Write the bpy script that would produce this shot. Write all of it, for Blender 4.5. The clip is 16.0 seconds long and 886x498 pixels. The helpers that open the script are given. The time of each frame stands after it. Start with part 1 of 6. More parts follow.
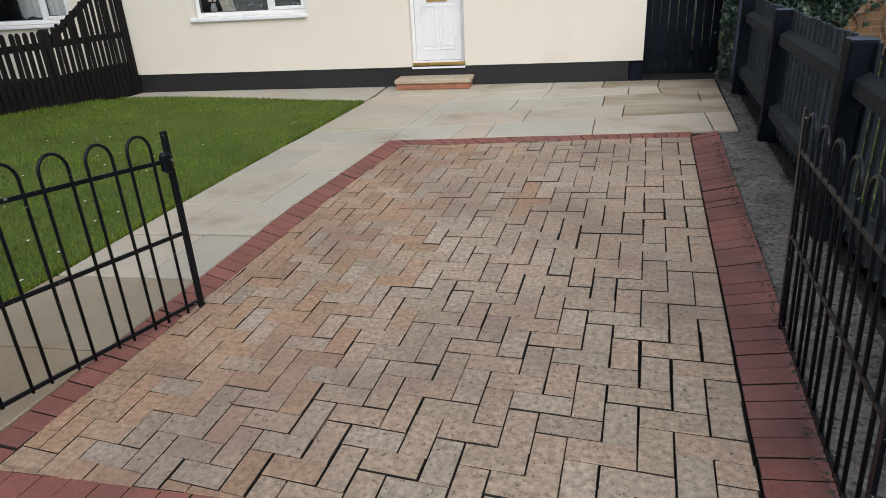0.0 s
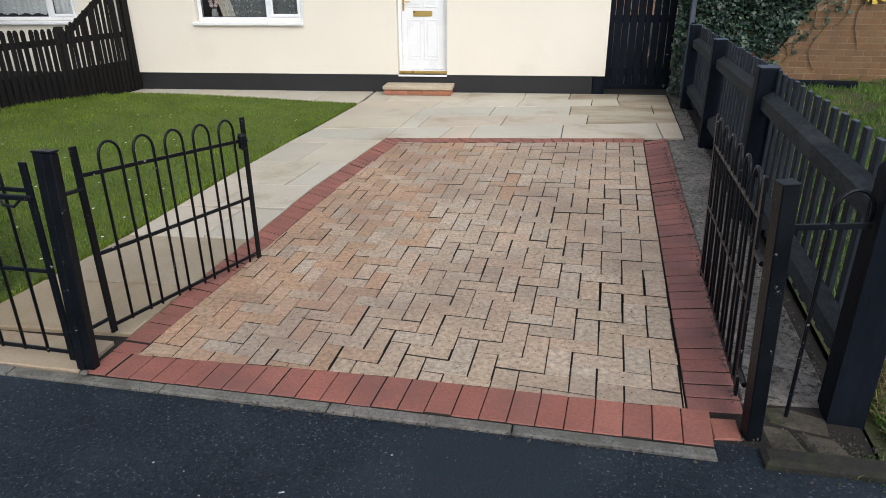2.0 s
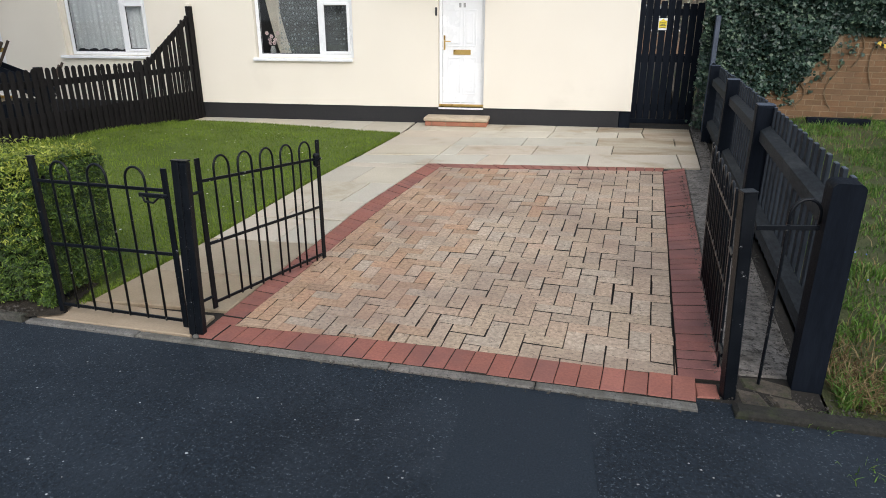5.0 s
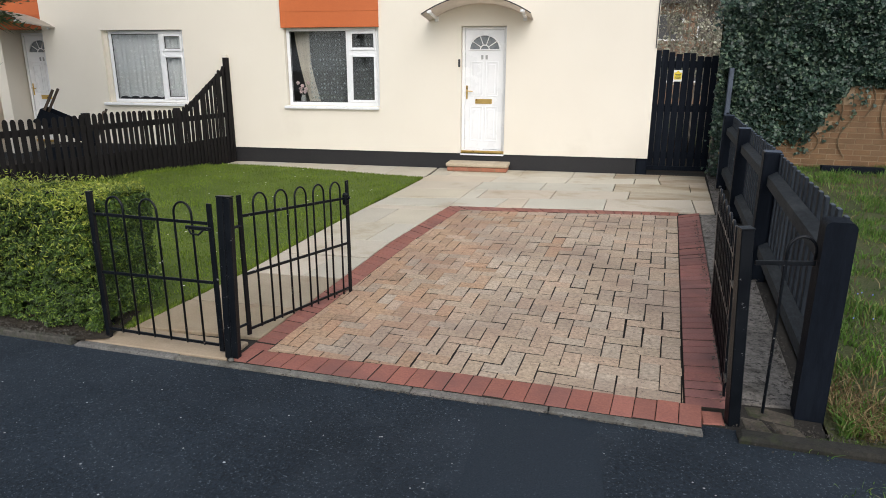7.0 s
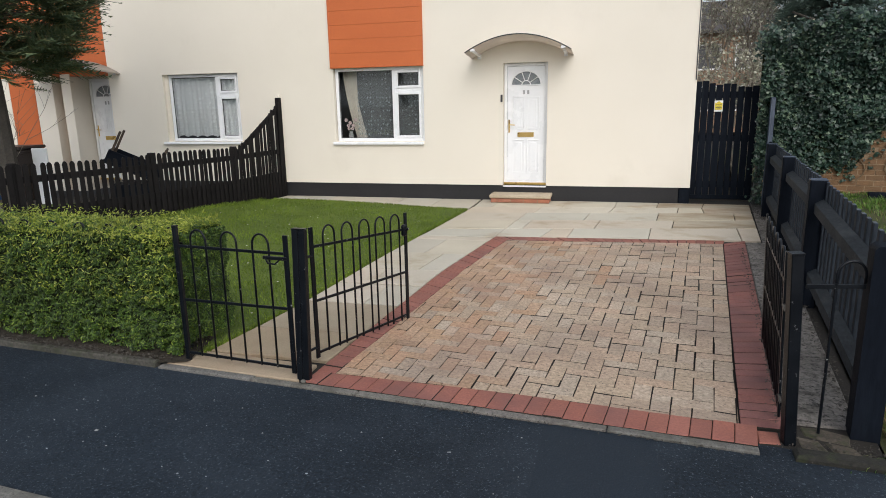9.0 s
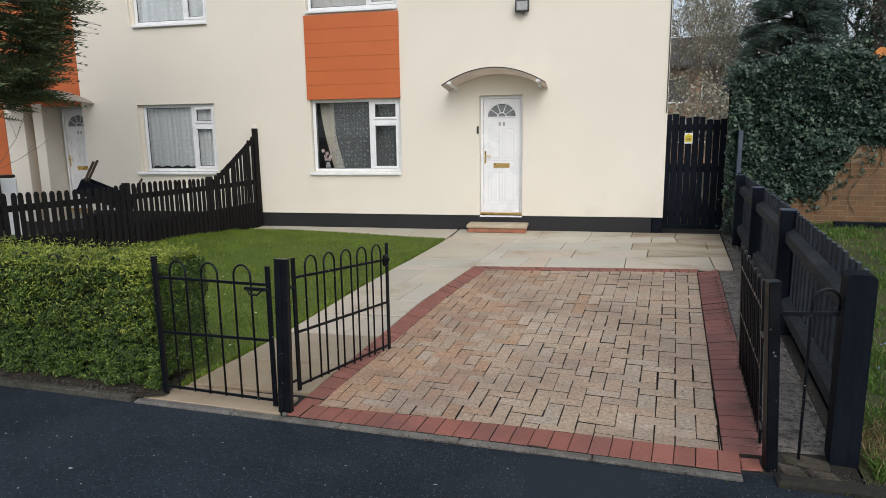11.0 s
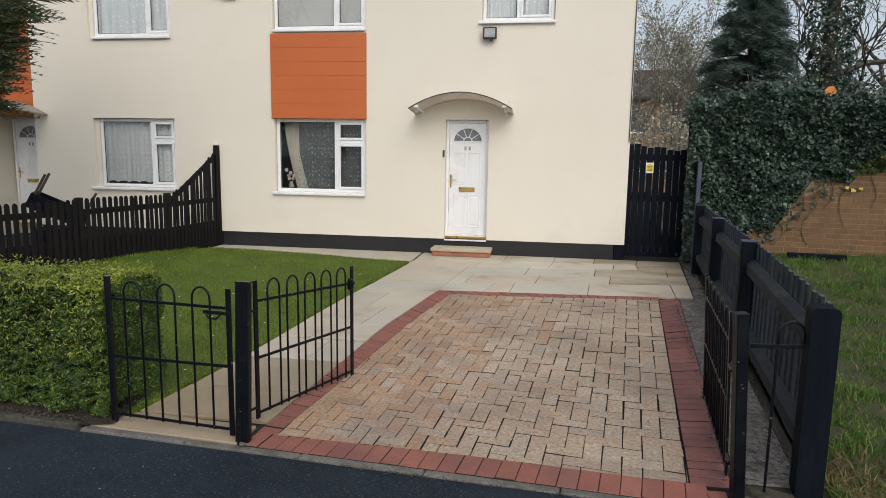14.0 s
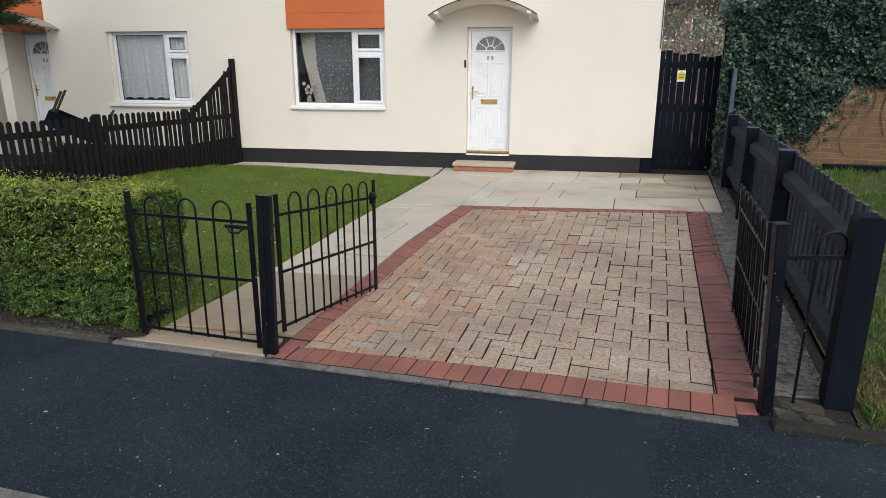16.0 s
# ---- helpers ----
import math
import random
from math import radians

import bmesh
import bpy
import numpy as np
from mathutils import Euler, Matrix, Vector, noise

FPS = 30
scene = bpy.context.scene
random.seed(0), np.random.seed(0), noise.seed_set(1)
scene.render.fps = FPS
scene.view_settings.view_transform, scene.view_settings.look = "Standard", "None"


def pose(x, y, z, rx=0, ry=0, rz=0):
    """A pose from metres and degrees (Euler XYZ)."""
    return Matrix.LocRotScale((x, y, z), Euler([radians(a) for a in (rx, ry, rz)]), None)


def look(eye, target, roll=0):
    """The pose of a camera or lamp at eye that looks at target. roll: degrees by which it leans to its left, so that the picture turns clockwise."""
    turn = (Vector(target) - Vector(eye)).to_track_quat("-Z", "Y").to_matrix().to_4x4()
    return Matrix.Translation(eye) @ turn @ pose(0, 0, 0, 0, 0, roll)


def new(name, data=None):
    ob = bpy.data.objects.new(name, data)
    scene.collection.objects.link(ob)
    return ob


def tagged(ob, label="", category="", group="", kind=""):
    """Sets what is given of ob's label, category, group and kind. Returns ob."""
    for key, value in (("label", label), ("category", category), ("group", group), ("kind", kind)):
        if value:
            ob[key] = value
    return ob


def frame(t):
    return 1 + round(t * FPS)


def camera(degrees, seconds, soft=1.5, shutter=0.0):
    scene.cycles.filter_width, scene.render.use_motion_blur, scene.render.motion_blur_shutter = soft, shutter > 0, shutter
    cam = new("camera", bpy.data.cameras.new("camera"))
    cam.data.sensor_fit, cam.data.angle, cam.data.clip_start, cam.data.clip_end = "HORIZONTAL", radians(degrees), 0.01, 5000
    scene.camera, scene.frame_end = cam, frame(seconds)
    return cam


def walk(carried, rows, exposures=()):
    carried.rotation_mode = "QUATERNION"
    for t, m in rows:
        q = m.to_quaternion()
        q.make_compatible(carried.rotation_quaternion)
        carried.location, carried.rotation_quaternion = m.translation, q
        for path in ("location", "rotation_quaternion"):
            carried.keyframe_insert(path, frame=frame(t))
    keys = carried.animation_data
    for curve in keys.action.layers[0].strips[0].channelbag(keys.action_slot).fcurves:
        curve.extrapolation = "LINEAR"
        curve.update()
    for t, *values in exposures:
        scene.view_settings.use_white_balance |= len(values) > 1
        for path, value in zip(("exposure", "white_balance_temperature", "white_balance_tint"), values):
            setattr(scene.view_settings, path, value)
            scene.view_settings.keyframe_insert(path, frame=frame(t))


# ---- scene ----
cam = camera(69.2, 16.0, soft=0.9)

PATH = [
    (0, (1.862, -8.646, 1.378), (1.524, -6.839, 0.59), -3.1),
    (0.5, (1.855, -8.99, 1.453), (1.605, -7.162, 0.681), 0.4),
    (1, (1.883, -9.227, 1.472), (1.55, -7.429, 0.662), -0.9),
    (1.5, (1.854, -9.409, 1.484), (1.504, -7.578, 0.759), -1.3),
    (2, (1.737, -9.557, 1.501), (1.519, -7.723, 0.733), -0.4),
    (2.5, (1.728, -9.638, 1.52), (1.497, -7.787, 0.8), 0.3),
    (3, (1.743, -9.67, 1.519), (1.505, -7.83, 0.772), 1.0),
    (3.5, (1.774, -9.82, 1.538), (1.499, -7.982, 0.799), 0.1),
    (3.7, (1.816, -9.902, 1.547), (1.483, -8.072, 0.812), -0.3),
    (5.8, (1.745, -10.312, 1.588), (1.44, -8.437, 0.962), 0.2),
    (6, (1.76, -10.321, 1.581), (1.45, -8.443, 0.967), 0.2),
    (6.5, (1.775, -10.355, 1.583), (1.478, -8.463, 1.007), 0.6),
    (7, (1.81, -10.485, 1.591), (1.426, -8.598, 1.051), 0.2),
    (7.5, (1.781, -10.586, 1.623), (1.262, -8.72, 1.124), -1.3),
    (8, (1.763, -10.7, 1.642), (1.256, -8.82, 1.183), -1.9),
    (8.5, (1.738, -10.713, 1.634), (1.244, -8.827, 1.188), -1.5),
    (8.7, (1.733, -10.72, 1.628), (1.231, -8.836, 1.178), -1.1),
    (10.8, (1.693, -10.767, 1.635), (1.248, -8.848, 1.289), -1.0),
    (11, (1.682, -10.761, 1.635), (1.258, -8.839, 1.28), -0.8),
    (11.5, (1.664, -10.749, 1.629), (1.276, -8.825, 1.242), -0.9),
    (12, (1.624, -10.719, 1.61), (1.293, -8.797, 1.168), 0.2),
    (12.5, (1.618, -10.704, 1.608), (1.277, -8.793, 1.125), 0.2),
    (13, (1.613, -10.698, 1.612), (1.286, -8.782, 1.142), 0.1),
    (13.5, (1.618, -10.687, 1.631), (1.293, -8.751, 1.246), 1.0),
    (14, (1.625, -10.7, 1.643), (1.318, -8.745, 1.356), 0.9),
    (14.5, (1.632, -10.729, 1.655), (1.303, -8.774, 1.39), 0.8),
    (15, (1.603, -10.712, 1.634), (1.228, -8.772, 1.324), 1.1),
    (15.5, (1.603, -10.698, 1.621), (1.21, -8.775, 1.235), 0.0),
    (16, (1.592, -10.613, 1.596), (1.232, -8.721, 1.057), 0.1),
]
walk(cam, [(t, look(eye, target, roll)) for t, eye, target, roll in PATH], exposures=[(t, stops, kelvin, 10) for t, stops, kelvin in ((0.0, -0.36, 6120), (0.8, -0.12, 6120), (3.0, -0.05, 6180), (6.0, 0.04, 6220), (7.5, -0.07, 6350), (8.5, -0.12, 6280), (12.0, -0.33, 6240), (13.0, -0.24, 6240), (14.2, -0.38, 6420), (15.0, -0.42, 6420), (16.0, -0.2, 6120))])

# ---------------------------------------------------------------- world, sun
world = bpy.data.worlds.new("overcast")
scene.world = world
world.use_nodes = True
wn, wl = world.node_tree.nodes, world.node_tree.links
wn.clear()
sky = wn.new("ShaderNodeTexSky")
sky.sky_type, sky.sun_disc = "NISHITA", False
sky.sun_elevation, sky.sun_rotation = radians(40), radians(156)
sky.air_density, sky.dust_density, sky.ozone_density = 1.0, 5.0, 1.0
soft_sky = wn.new("ShaderNodeHueSaturation")
soft_sky.inputs["Saturation"].default_value = 0.5
soft_sky.inputs["Value"].default_value = 1.45
bg = wn.new("ShaderNodeBackground")
bg.inputs["Strength"].default_value = 0.15
wout = wn.new("ShaderNodeOutputWorld")
wl.new(sky.outputs[0], soft_sky.inputs["Color"])
cloud = wn.new("ShaderNodeMix")
cloud.data_type = "RGBA"
cloud.inputs[0].default_value = 0.35
cloud.inputs[7].default_value = (6.1, 6.9, 7.7, 1)
wl.new(soft_sky.outputs[0], cloud.inputs[6])
wl.new(cloud.outputs[2], bg.inputs["Color"])
wl.new(bg.outputs[0], wout.inputs["Surface"])

sun_data = bpy.data.lights.new("sun", "SUN")
sun_data.energy, sun_data.angle, sun_data.color = 0.66, radians(50), (1.0, 0.985, 0.965)
sun = new("sun", sun_data)
sun.matrix_world = look((5.5, -12.4, 10.6), (0, 0, 0))


# ---------------------------------------------------------------- materials
def material(name):
    m = bpy.data.materials.new(name)
    m.use_nodes = True
    return m, m.node_tree.nodes, m.node_tree.links, m.node_tree.nodes["Principled BSDF"]


def ramp(n, stops):
    r = n.new("ShaderNodeValToRGB")
    e = r.color_ramp.elements
    while len(e) < len(stops):
        e.new(0.5)
    for k, (p, c) in zip(e, stops):
        k.position, k.color = p, (*c, 1) if len(c) == 3 else c
    return r


def grey(v):
    return (v, v, v)


def noise_tex(n, l, co, scale, detail=4, rough=0.6):
    t = n.new("ShaderNodeTexNoise")
    t.inputs["Scale"].default_value = scale
    t.inputs["Detail"].default_value = detail
    t.inputs["Roughness"].default_value = rough
    l.new(co, t.inputs["Vector"])
    return t


def mix(n, l, kind, fac, a, b):
    x = n.new("ShaderNodeMix")
    x.data_type, x.blend_type = "RGBA", kind
    for sock, v in ((x.inputs[0], fac), (x.inputs[6], a), (x.inputs[7], b)):
        if isinstance(v, (int, float)):
            sock.default_value = v
        elif isinstance(v, tuple):
            sock.default_value = (*v, 1)
        else:
            l.new(v, sock)
    return x.outputs[2]


def surface(name, a, b, big=1.5, fine=60, rough=0.8, bump=0.2, fine_amount=0.35, dirt=None, dirt_scale=4,
            dirt_cut=(0.55, 0.72), speck=None, speck_scale=150, speck_cut=0.62, vary=0.0, island=0.0, metal=0.0,
            bump_dist=0.004, spec=0.4, stretch=None, speck_soft=0.13):
    """A two-scale mottled surface: a to b by a large noise, fine grain, patches of dirt, specks, and a shade of its own for each piece."""
    m, n, l, p = material(name)
    geo = n.new("ShaderNodeNewGeometry")
    co = geo.outputs["Position"]
    if stretch:
        mp = n.new("ShaderNodeMapping")
        mp.inputs["Scale"].default_value = stretch
        l.new(co, mp.inputs["Vector"])
        co = mp.outputs["Vector"]
    n1 = noise_tex(n, l, co, big, 5)
    r1 = ramp(n, [(0.3, a), (0.7, b)])
    l.new(n1.outputs["Fac"], r1.inputs[0])
    col = r1.outputs[0]
    n2 = noise_tex(n, l, co, fine, 6, 0.7)
    r2 = ramp(n, [(0.25, grey(1 - fine_amount)), (0.75, grey(1 + 0.6 * fine_amount))])
    l.new(n2.outputs["Fac"], r2.inputs[0])
    col = mix(n, l, "MULTIPLY", 1.0, col, r2.outputs[0])
    if vary or island:
        if vary:
            oi = n.new("ShaderNodeObjectInfo")
            src, amount = oi.outputs["Random"], vary
        else:
            src, amount = geo.outputs["Random Per Island"], island
        r3 = ramp(n, [(0.0, grey(1 - amount)), (0.35, (1.02, 1.0, 0.95)), (0.6, (1.05, 0.97, 0.93)), (0.8, (0.96, 1.0, 1.03)), (1.0, grey(1 + 0.8 * amount))])
        l.new(src, r3.inputs[0])
        col = mix(n, l, "MULTIPLY", 1.0, col, r3.outputs[0])
    if dirt:
        n3 = noise_tex(n, l, co, dirt_scale, 6, 0.65)
        r4 = ramp(n, [(dirt_cut[0], grey(0)), (dirt_cut[1], grey(1))])
        l.new(n3.outputs["Fac"], r4.inputs[0])
        col = mix(n, l, "MIX", r4.outputs[0], col, dirt)
    if speck:
        n4 = noise_tex(n, l, geo.outputs["Position"], speck_scale, 8, 0.75)
        r5 = ramp(n, [(speck_cut, grey(0)), (speck_cut + speck_soft, grey(0.9))])
        l.new(n4.outputs["Fac"], r5.inputs[0])
        col = mix(n, l, "MIX", r5.outputs[0], col, speck)
    l.new(col, p.inputs["Base Color"])
    rr = ramp(n, [(0.2, grey(max(0.05, rough - 0.12))), (0.8, grey(min(1, rough + 0.1)))])
    l.new(n1.outputs["Fac"], rr.inputs[0])
    l.new(rr.outputs[0], p.inputs["Roughness"])
    p.inputs["Metallic"].default_value = metal
    p.inputs["Specular IOR Level"].default_value = spec
    if bump:
        b_ = n.new("ShaderNodeBump")
        b_.inputs["Strength"].default_value = bump
        b_.inputs["Distance"].default_value = bump_dist
        l.new(n2.outputs["Fac"], b_.inputs["Height"])
        l.new(b_.outputs[0], p.inputs["Normal"])
    return m


def leafy(name, a, b, rough=0.55, tip=None):
    """Foliage whose leaves differ one by one, with a little light passing through."""
    m, n, l, p = material(name)
    geo = n.new("ShaderNodeNewGeometry")
    r = ramp(n, [(0.0, a), (0.75, b), (1.0, tip or b)])
    l.new(geo.outputs["Random Per Island"], r.inputs[0])
    n1 = noise_tex(n, l, geo.outputs["Position"], 1.7, 4)
    r2 = ramp(n, [(0.3, grey(0.65)), (0.7, grey(1.2))])
    l.new(n1.outputs["Fac"], r2.inputs[0])
    col = mix(n, l, "MULTIPLY", 1.0, r.outputs[0], r2.outputs[0])
    l.new(col, p.inputs["Base Color"])
    p.inputs["Roughness"].default_value = rough
    tr = n.new("ShaderNodeBsdfTranslucent")
    l.new(col, tr.inputs["Color"])
    mx = n.new("ShaderNodeMixShader")
    mx.inputs[0].default_value = 0.25
    l.new(p.outputs[0], mx.inputs[1])
    l.new(tr.outputs[0], mx.inputs[2])
    l.new(mx.outputs[0], n["Material Output"].inputs["Surface"])
    return m


def glass_material(name, tint=(0.975, 0.985, 0.985)):
    m, n, l, p = material(name)
    n.remove(p)
    t = n.new("ShaderNodeBsdfTransparent")
    t.inputs["Color"].default_value = (*tint, 1)
    g = n.new("ShaderNodeBsdfGlossy")
    g.inputs["Roughness"].default_value = 0.02
    f = n.new("ShaderNodeFresnel")
    f.inputs["IOR"].default_value = 1.52
    mx = n.new("ShaderNodeMixShader")
    l.new(f.outputs[0], mx.inputs[0])
    l.new(t.outputs[0], mx.inputs[1])
    l.new(g.outputs[0], mx.inputs[2])
    l.new(mx.outputs[0], n["Material Output"].inputs["Surface"])
    return m


def net_material(name, cloth, cover, dots):
    """Net curtain: thin cloth that lets part of the light through, with a woven pattern of denser dots."""
    m, n, l, p = material(name)
    geo = n.new("ShaderNodeNewGeometry")
    mp = n.new("ShaderNodeMapping")
    mp.inputs["Scale"].default_value = (dots, 0.0, 0.75 * dots)
    l.new(geo.outputs["Position"], mp.inputs["Vector"])
    v = n.new("ShaderNodeTexVoronoi")
    v.inputs["Scale"].default_value = 1.0
    v.inputs["Randomness"].default_value = 0.35
    l.new(mp.outputs[0], v.inputs["Vector"])
    r = ramp(n, [(0.0, grey(min(1, cover + 0.40))), (0.16, grey(min(1, cover + 0.28))), (0.34, grey(cover))])
    l.new(v.outputs["Distance"], r.inputs[0])
    p.inputs["Base Color"].default_value = (*cloth, 1)
    p.inputs["Roughness"].default_value = 0.9
    t = n.new("ShaderNodeBsdfTransparent")
    mx = n.new("ShaderNodeMixShader")
    l.new(r.outputs[0], mx.inputs[0])
    l.new(t.outputs[0], mx.inputs[1])
    l.new(p.outputs[0], mx.inputs[2])
    l.new(mx.outputs[0], n["Material Output"].inputs["Surface"])
    return m


def thin_sheet(name, tint):
    """Weathered plastic glazing: a dull skin that lets about half of the daylight through."""
    m, n, l, p = material(name)
    geo = n.new("ShaderNodeNewGeometry")
    n1 = noise_tex(n, l, geo.outputs["Position"], 5, 5)
    r1 = ramp(n, [(0.3, tuple(0.8 * c for c in tint)), (0.7, tint)])
    l.new(n1.outputs["Fac"], r1.inputs[0])
    l.new(r1.outputs[0], p.inputs["Base Color"])
    p.inputs["Roughness"].default_value = 0.45
    tr = n.new("ShaderNodeBsdfTranslucent")
    l.new(r1.outputs[0], tr.inputs["Color"])
    clear = n.new("ShaderNodeBsdfTransparent")
    clear.inputs["Color"].default_value = (0.92, 0.88, 0.82, 1)
    one, two = n.new("ShaderNodeMixShader"), n.new("ShaderNodeMixShader")
    one.inputs[0].default_value, two.inputs[0].default_value = 0.55, 0.16
    l.new(p.outputs[0], one.inputs[1])
    l.new(tr.outputs[0], one.inputs[2])
    l.new(one.outputs[0], two.inputs[1])
    l.new(clear.outputs[0], two.inputs[2])
    l.new(two.outputs[0], n["Material Output"].inputs["Surface"])
    return m


RENDER = surface("cream_render", (0.745, 0.688, 0.586), (0.79, 0.732, 0.63), 0.7, 90, 0.85, 0.15, 0.06,
                 dirt=(0.70, 0.643, 0.546), dirt_scale=0.9, dirt_cut=(0.60, 0.80), bump_dist=0.003)
PLINTH = surface("black_plinth_paint", (0.012, 0.012, 0.014), (0.022, 0.021, 0.022), 2, 40, 0.6, 0.3, 0.3)
ORANGE = surface("orange_cladding", (0.50, 0.125, 0.035), (0.56, 0.145, 0.042), 1.2, 50, 0.55, 0.05, 0.08)
UPVC = surface("white_upvc", (0.78, 0.79, 0.80), (0.84, 0.84, 0.84), 1.5, 30, 0.3, 0.0, 0.03, spec=0.5)
UPVC_SHADE = surface("grey_window_seal", (0.05, 0.05, 0.05), (0.08, 0.08, 0.08), 3, 40, 0.6, 0.0)
GLASS = glass_material("window_glass")
BRASS = surface("brass", (0.62, 0.42, 0.13), (0.72, 0.50, 0.18), 8, 80, 0.32, 0.0, 0.1, metal=1.0)
BLACK_METAL = surface("black_painted_metal", (0.0028, 0.0038, 0.0058), (0.0055, 0.0072, 0.010), 5, 70, 0.36, 0.35, 0.3,
                      speck=(0.34, 0.34, 0.33), speck_scale=26, speck_cut=0.635, speck_soft=0.04, spec=0.22)
BLACK_WOOD = surface("black_stained_timber", (0.0045, 0.0065, 0.0105), (0.0095, 0.0125, 0.019), 4, 55, 0.66, 0.5, 0.4,
                     dirt=(0.011, 0.015, 0.021), dirt_scale=6, stretch=(1, 1, 0.15), spec=0.06)
CHARCOAL_WOOD = surface("charcoal_stained_timber", (0.016, 0.020, 0.026), (0.034, 0.041, 0.050), 5, 55, 0.7, 0.5, 0.6,
                        dirt=(0.028, 0.035, 0.044), dirt_scale=5, dirt_cut=(0.52, 0.7), stretch=(1, 1, 0.15), spec=0.07)
RAIL_WOOD = surface("weathered_rail_timber", (0.026, 0.030, 0.034), (0.046, 0.051, 0.056), 4, 55, 0.75, 0.5, 0.5,
                    dirt=(0.085, 0.088, 0.088), dirt_scale=3, dirt_cut=(0.52, 0.72), stretch=(1, 0.3, 1), spec=0.07)
BROWN_BLACK_WOOD = surface("weathered_dark_timber", (0.009, 0.008, 0.008), (0.017, 0.015, 0.015), 4, 55, 0.8, 0.5, 0.4,
                           stretch=(1, 1, 0.15), spec=0.15)
BLOCK = surface("tan_block_paving", (0.405, 0.312, 0.228), (0.510, 0.402, 0.302), 0.9, 42, 0.88, 1.0, 0.6,
                dirt=(0.24, 0.172, 0.132), dirt_scale=1.1, dirt_cut=(0.46, 0.72), speck=(0.06, 0.050, 0.042),
                speck_scale=48, speck_cut=0.575, speck_soft=0.06, vary=0.15, bump_dist=0.004)
BLUSH_BLOCK = surface("brick_dusted_block_paving", (0.385, 0.252, 0.162), (0.475, 0.326, 0.217), 0.9, 42, 0.88, 1.0, 0.6,
                      dirt=(0.26, 0.168, 0.125), dirt_scale=1.1, dirt_cut=(0.46, 0.72), speck=(0.07, 0.050, 0.040),
                      speck_scale=48, speck_cut=0.60, speck_soft=0.06, vary=0.2, bump_dist=0.004)
RED_BLOCK = surface("red_block_paving", (0.235, 0.088, 0.066), (0.325, 0.128, 0.095), 1.6, 70, 0.8, 0.4, 0.3,
                    dirt=(0.16, 0.072, 0.062), dirt_scale=1.5, dirt_cut=(0.45, 0.7), speck=(0.12, 0.05, 0.045), speck_scale=110, speck_cut=0.70,
                    vary=0.12, bump_dist=0.002)
PLUM_BLOCK = surface("plum_red_block_paving", (0.175, 0.074, 0.064), (0.255, 0.106, 0.088), 1.2, 70, 0.8, 0.4, 0.3,
                     dirt=(0.115, 0.055, 0.052), dirt_scale=1.5, dirt_cut=(0.45, 0.7), speck=(0.07, 0.035, 0.032), speck_scale=90, speck_cut=0.62,
                     vary=0.22, bump_dist=0.002)
JOINT = surface("near_black_joint", (0.012, 0.010, 0.008), (0.028, 0.023, 0.017), 6, 90, 0.95, 0.5, 0.5)
FLAG = surface("concrete_flags", (0.43, 0.388, 0.31), (0.54, 0.495, 0.405), 0.9, 60, 0.85, 0.3, 0.15,
               dirt=(0.33, 0.26, 0.17), dirt_scale=1.3, dirt_cut=(0.55, 0.75), speck=(0.22, 0.18, 0.13), speck_scale=90,
               speck_cut=0.70, vary=0.10)
STAINED_FLAG = surface("stained_concrete_flags", (0.36, 0.31, 0.235), (0.48, 0.425, 0.335), 1.3, 60, 0.8, 0.3, 0.2,
                       dirt=(0.27, 0.20, 0.12), dirt_scale=2.2, dirt_cut=(0.46, 0.66), speck=(0.15, 0.12, 0.09), speck_scale=70,
                       speck_cut=0.62, vary=0.12, stretch=(0.5, 1.4, 1))
GATE_SLAB = surface("sandy_concrete", (0.29, 0.225, 0.145), (0.39, 0.315, 0.225), 1.4, 70, 0.8, 0.3, 0.2,
                    dirt=(0.26, 0.18, 0.11), dirt_scale=2, speck=(0.14, 0.11, 0.08), speck_scale=110, speck_cut=0.69, vary=0.08)
OLD_CONCRETE = surface("weathered_concrete", (0.155, 0.138, 0.122), (0.25, 0.225, 0.20), 3, 35, 0.9, 1.0, 0.7,
                       dirt=(0.055, 0.050, 0.038), dirt_scale=4, dirt_cut=(0.50, 0.68), speck=(0.024, 0.021, 0.018),
                       speck_scale=32, speck_cut=0.53, speck_soft=0.07, bump_dist=0.012)
BROKEN_SLAB = surface("broken_stone", (0.065, 0.053, 0.040), (0.135, 0.112, 0.085), 6, 35, 0.95, 1.0, 0.6, dirt=(0.045, 0.048, 0.022), dirt_scale=9,
                      dirt_cut=(0.48, 0.62), speck=(0.03, 0.027, 0.022), speck_scale=40, speck_cut=0.57, vary=0.2, bump_dist=0.015)
KERB = surface("concrete_edging", (0.115, 0.110, 0.100), (0.20, 0.192, 0.175), 5, 80, 0.9, 0.7, 0.5,
               dirt=(0.085, 0.08, 0.066), dirt_scale=7, dirt_cut=(0.48, 0.66), speck=(0.04, 0.04, 0.036), speck_scale=60, speck_cut=0.58, speck_soft=0.06, vary=0.1)
ASPHALT = surface("footway_asphalt", (0.0105, 0.0160, 0.0235), (0.0210, 0.0300, 0.0420), 0.8, 65, 0.8, 1.0, 0.8,
                  dirt=(0.030, 0.039, 0.051), dirt_scale=1.1, dirt_cut=(0.45, 0.8), speck=(0.13, 0.155, 0.18), speck_scale=84,
                  speck_cut=0.580, speck_soft=0.06, bump_dist=0.010, spec=0.2)
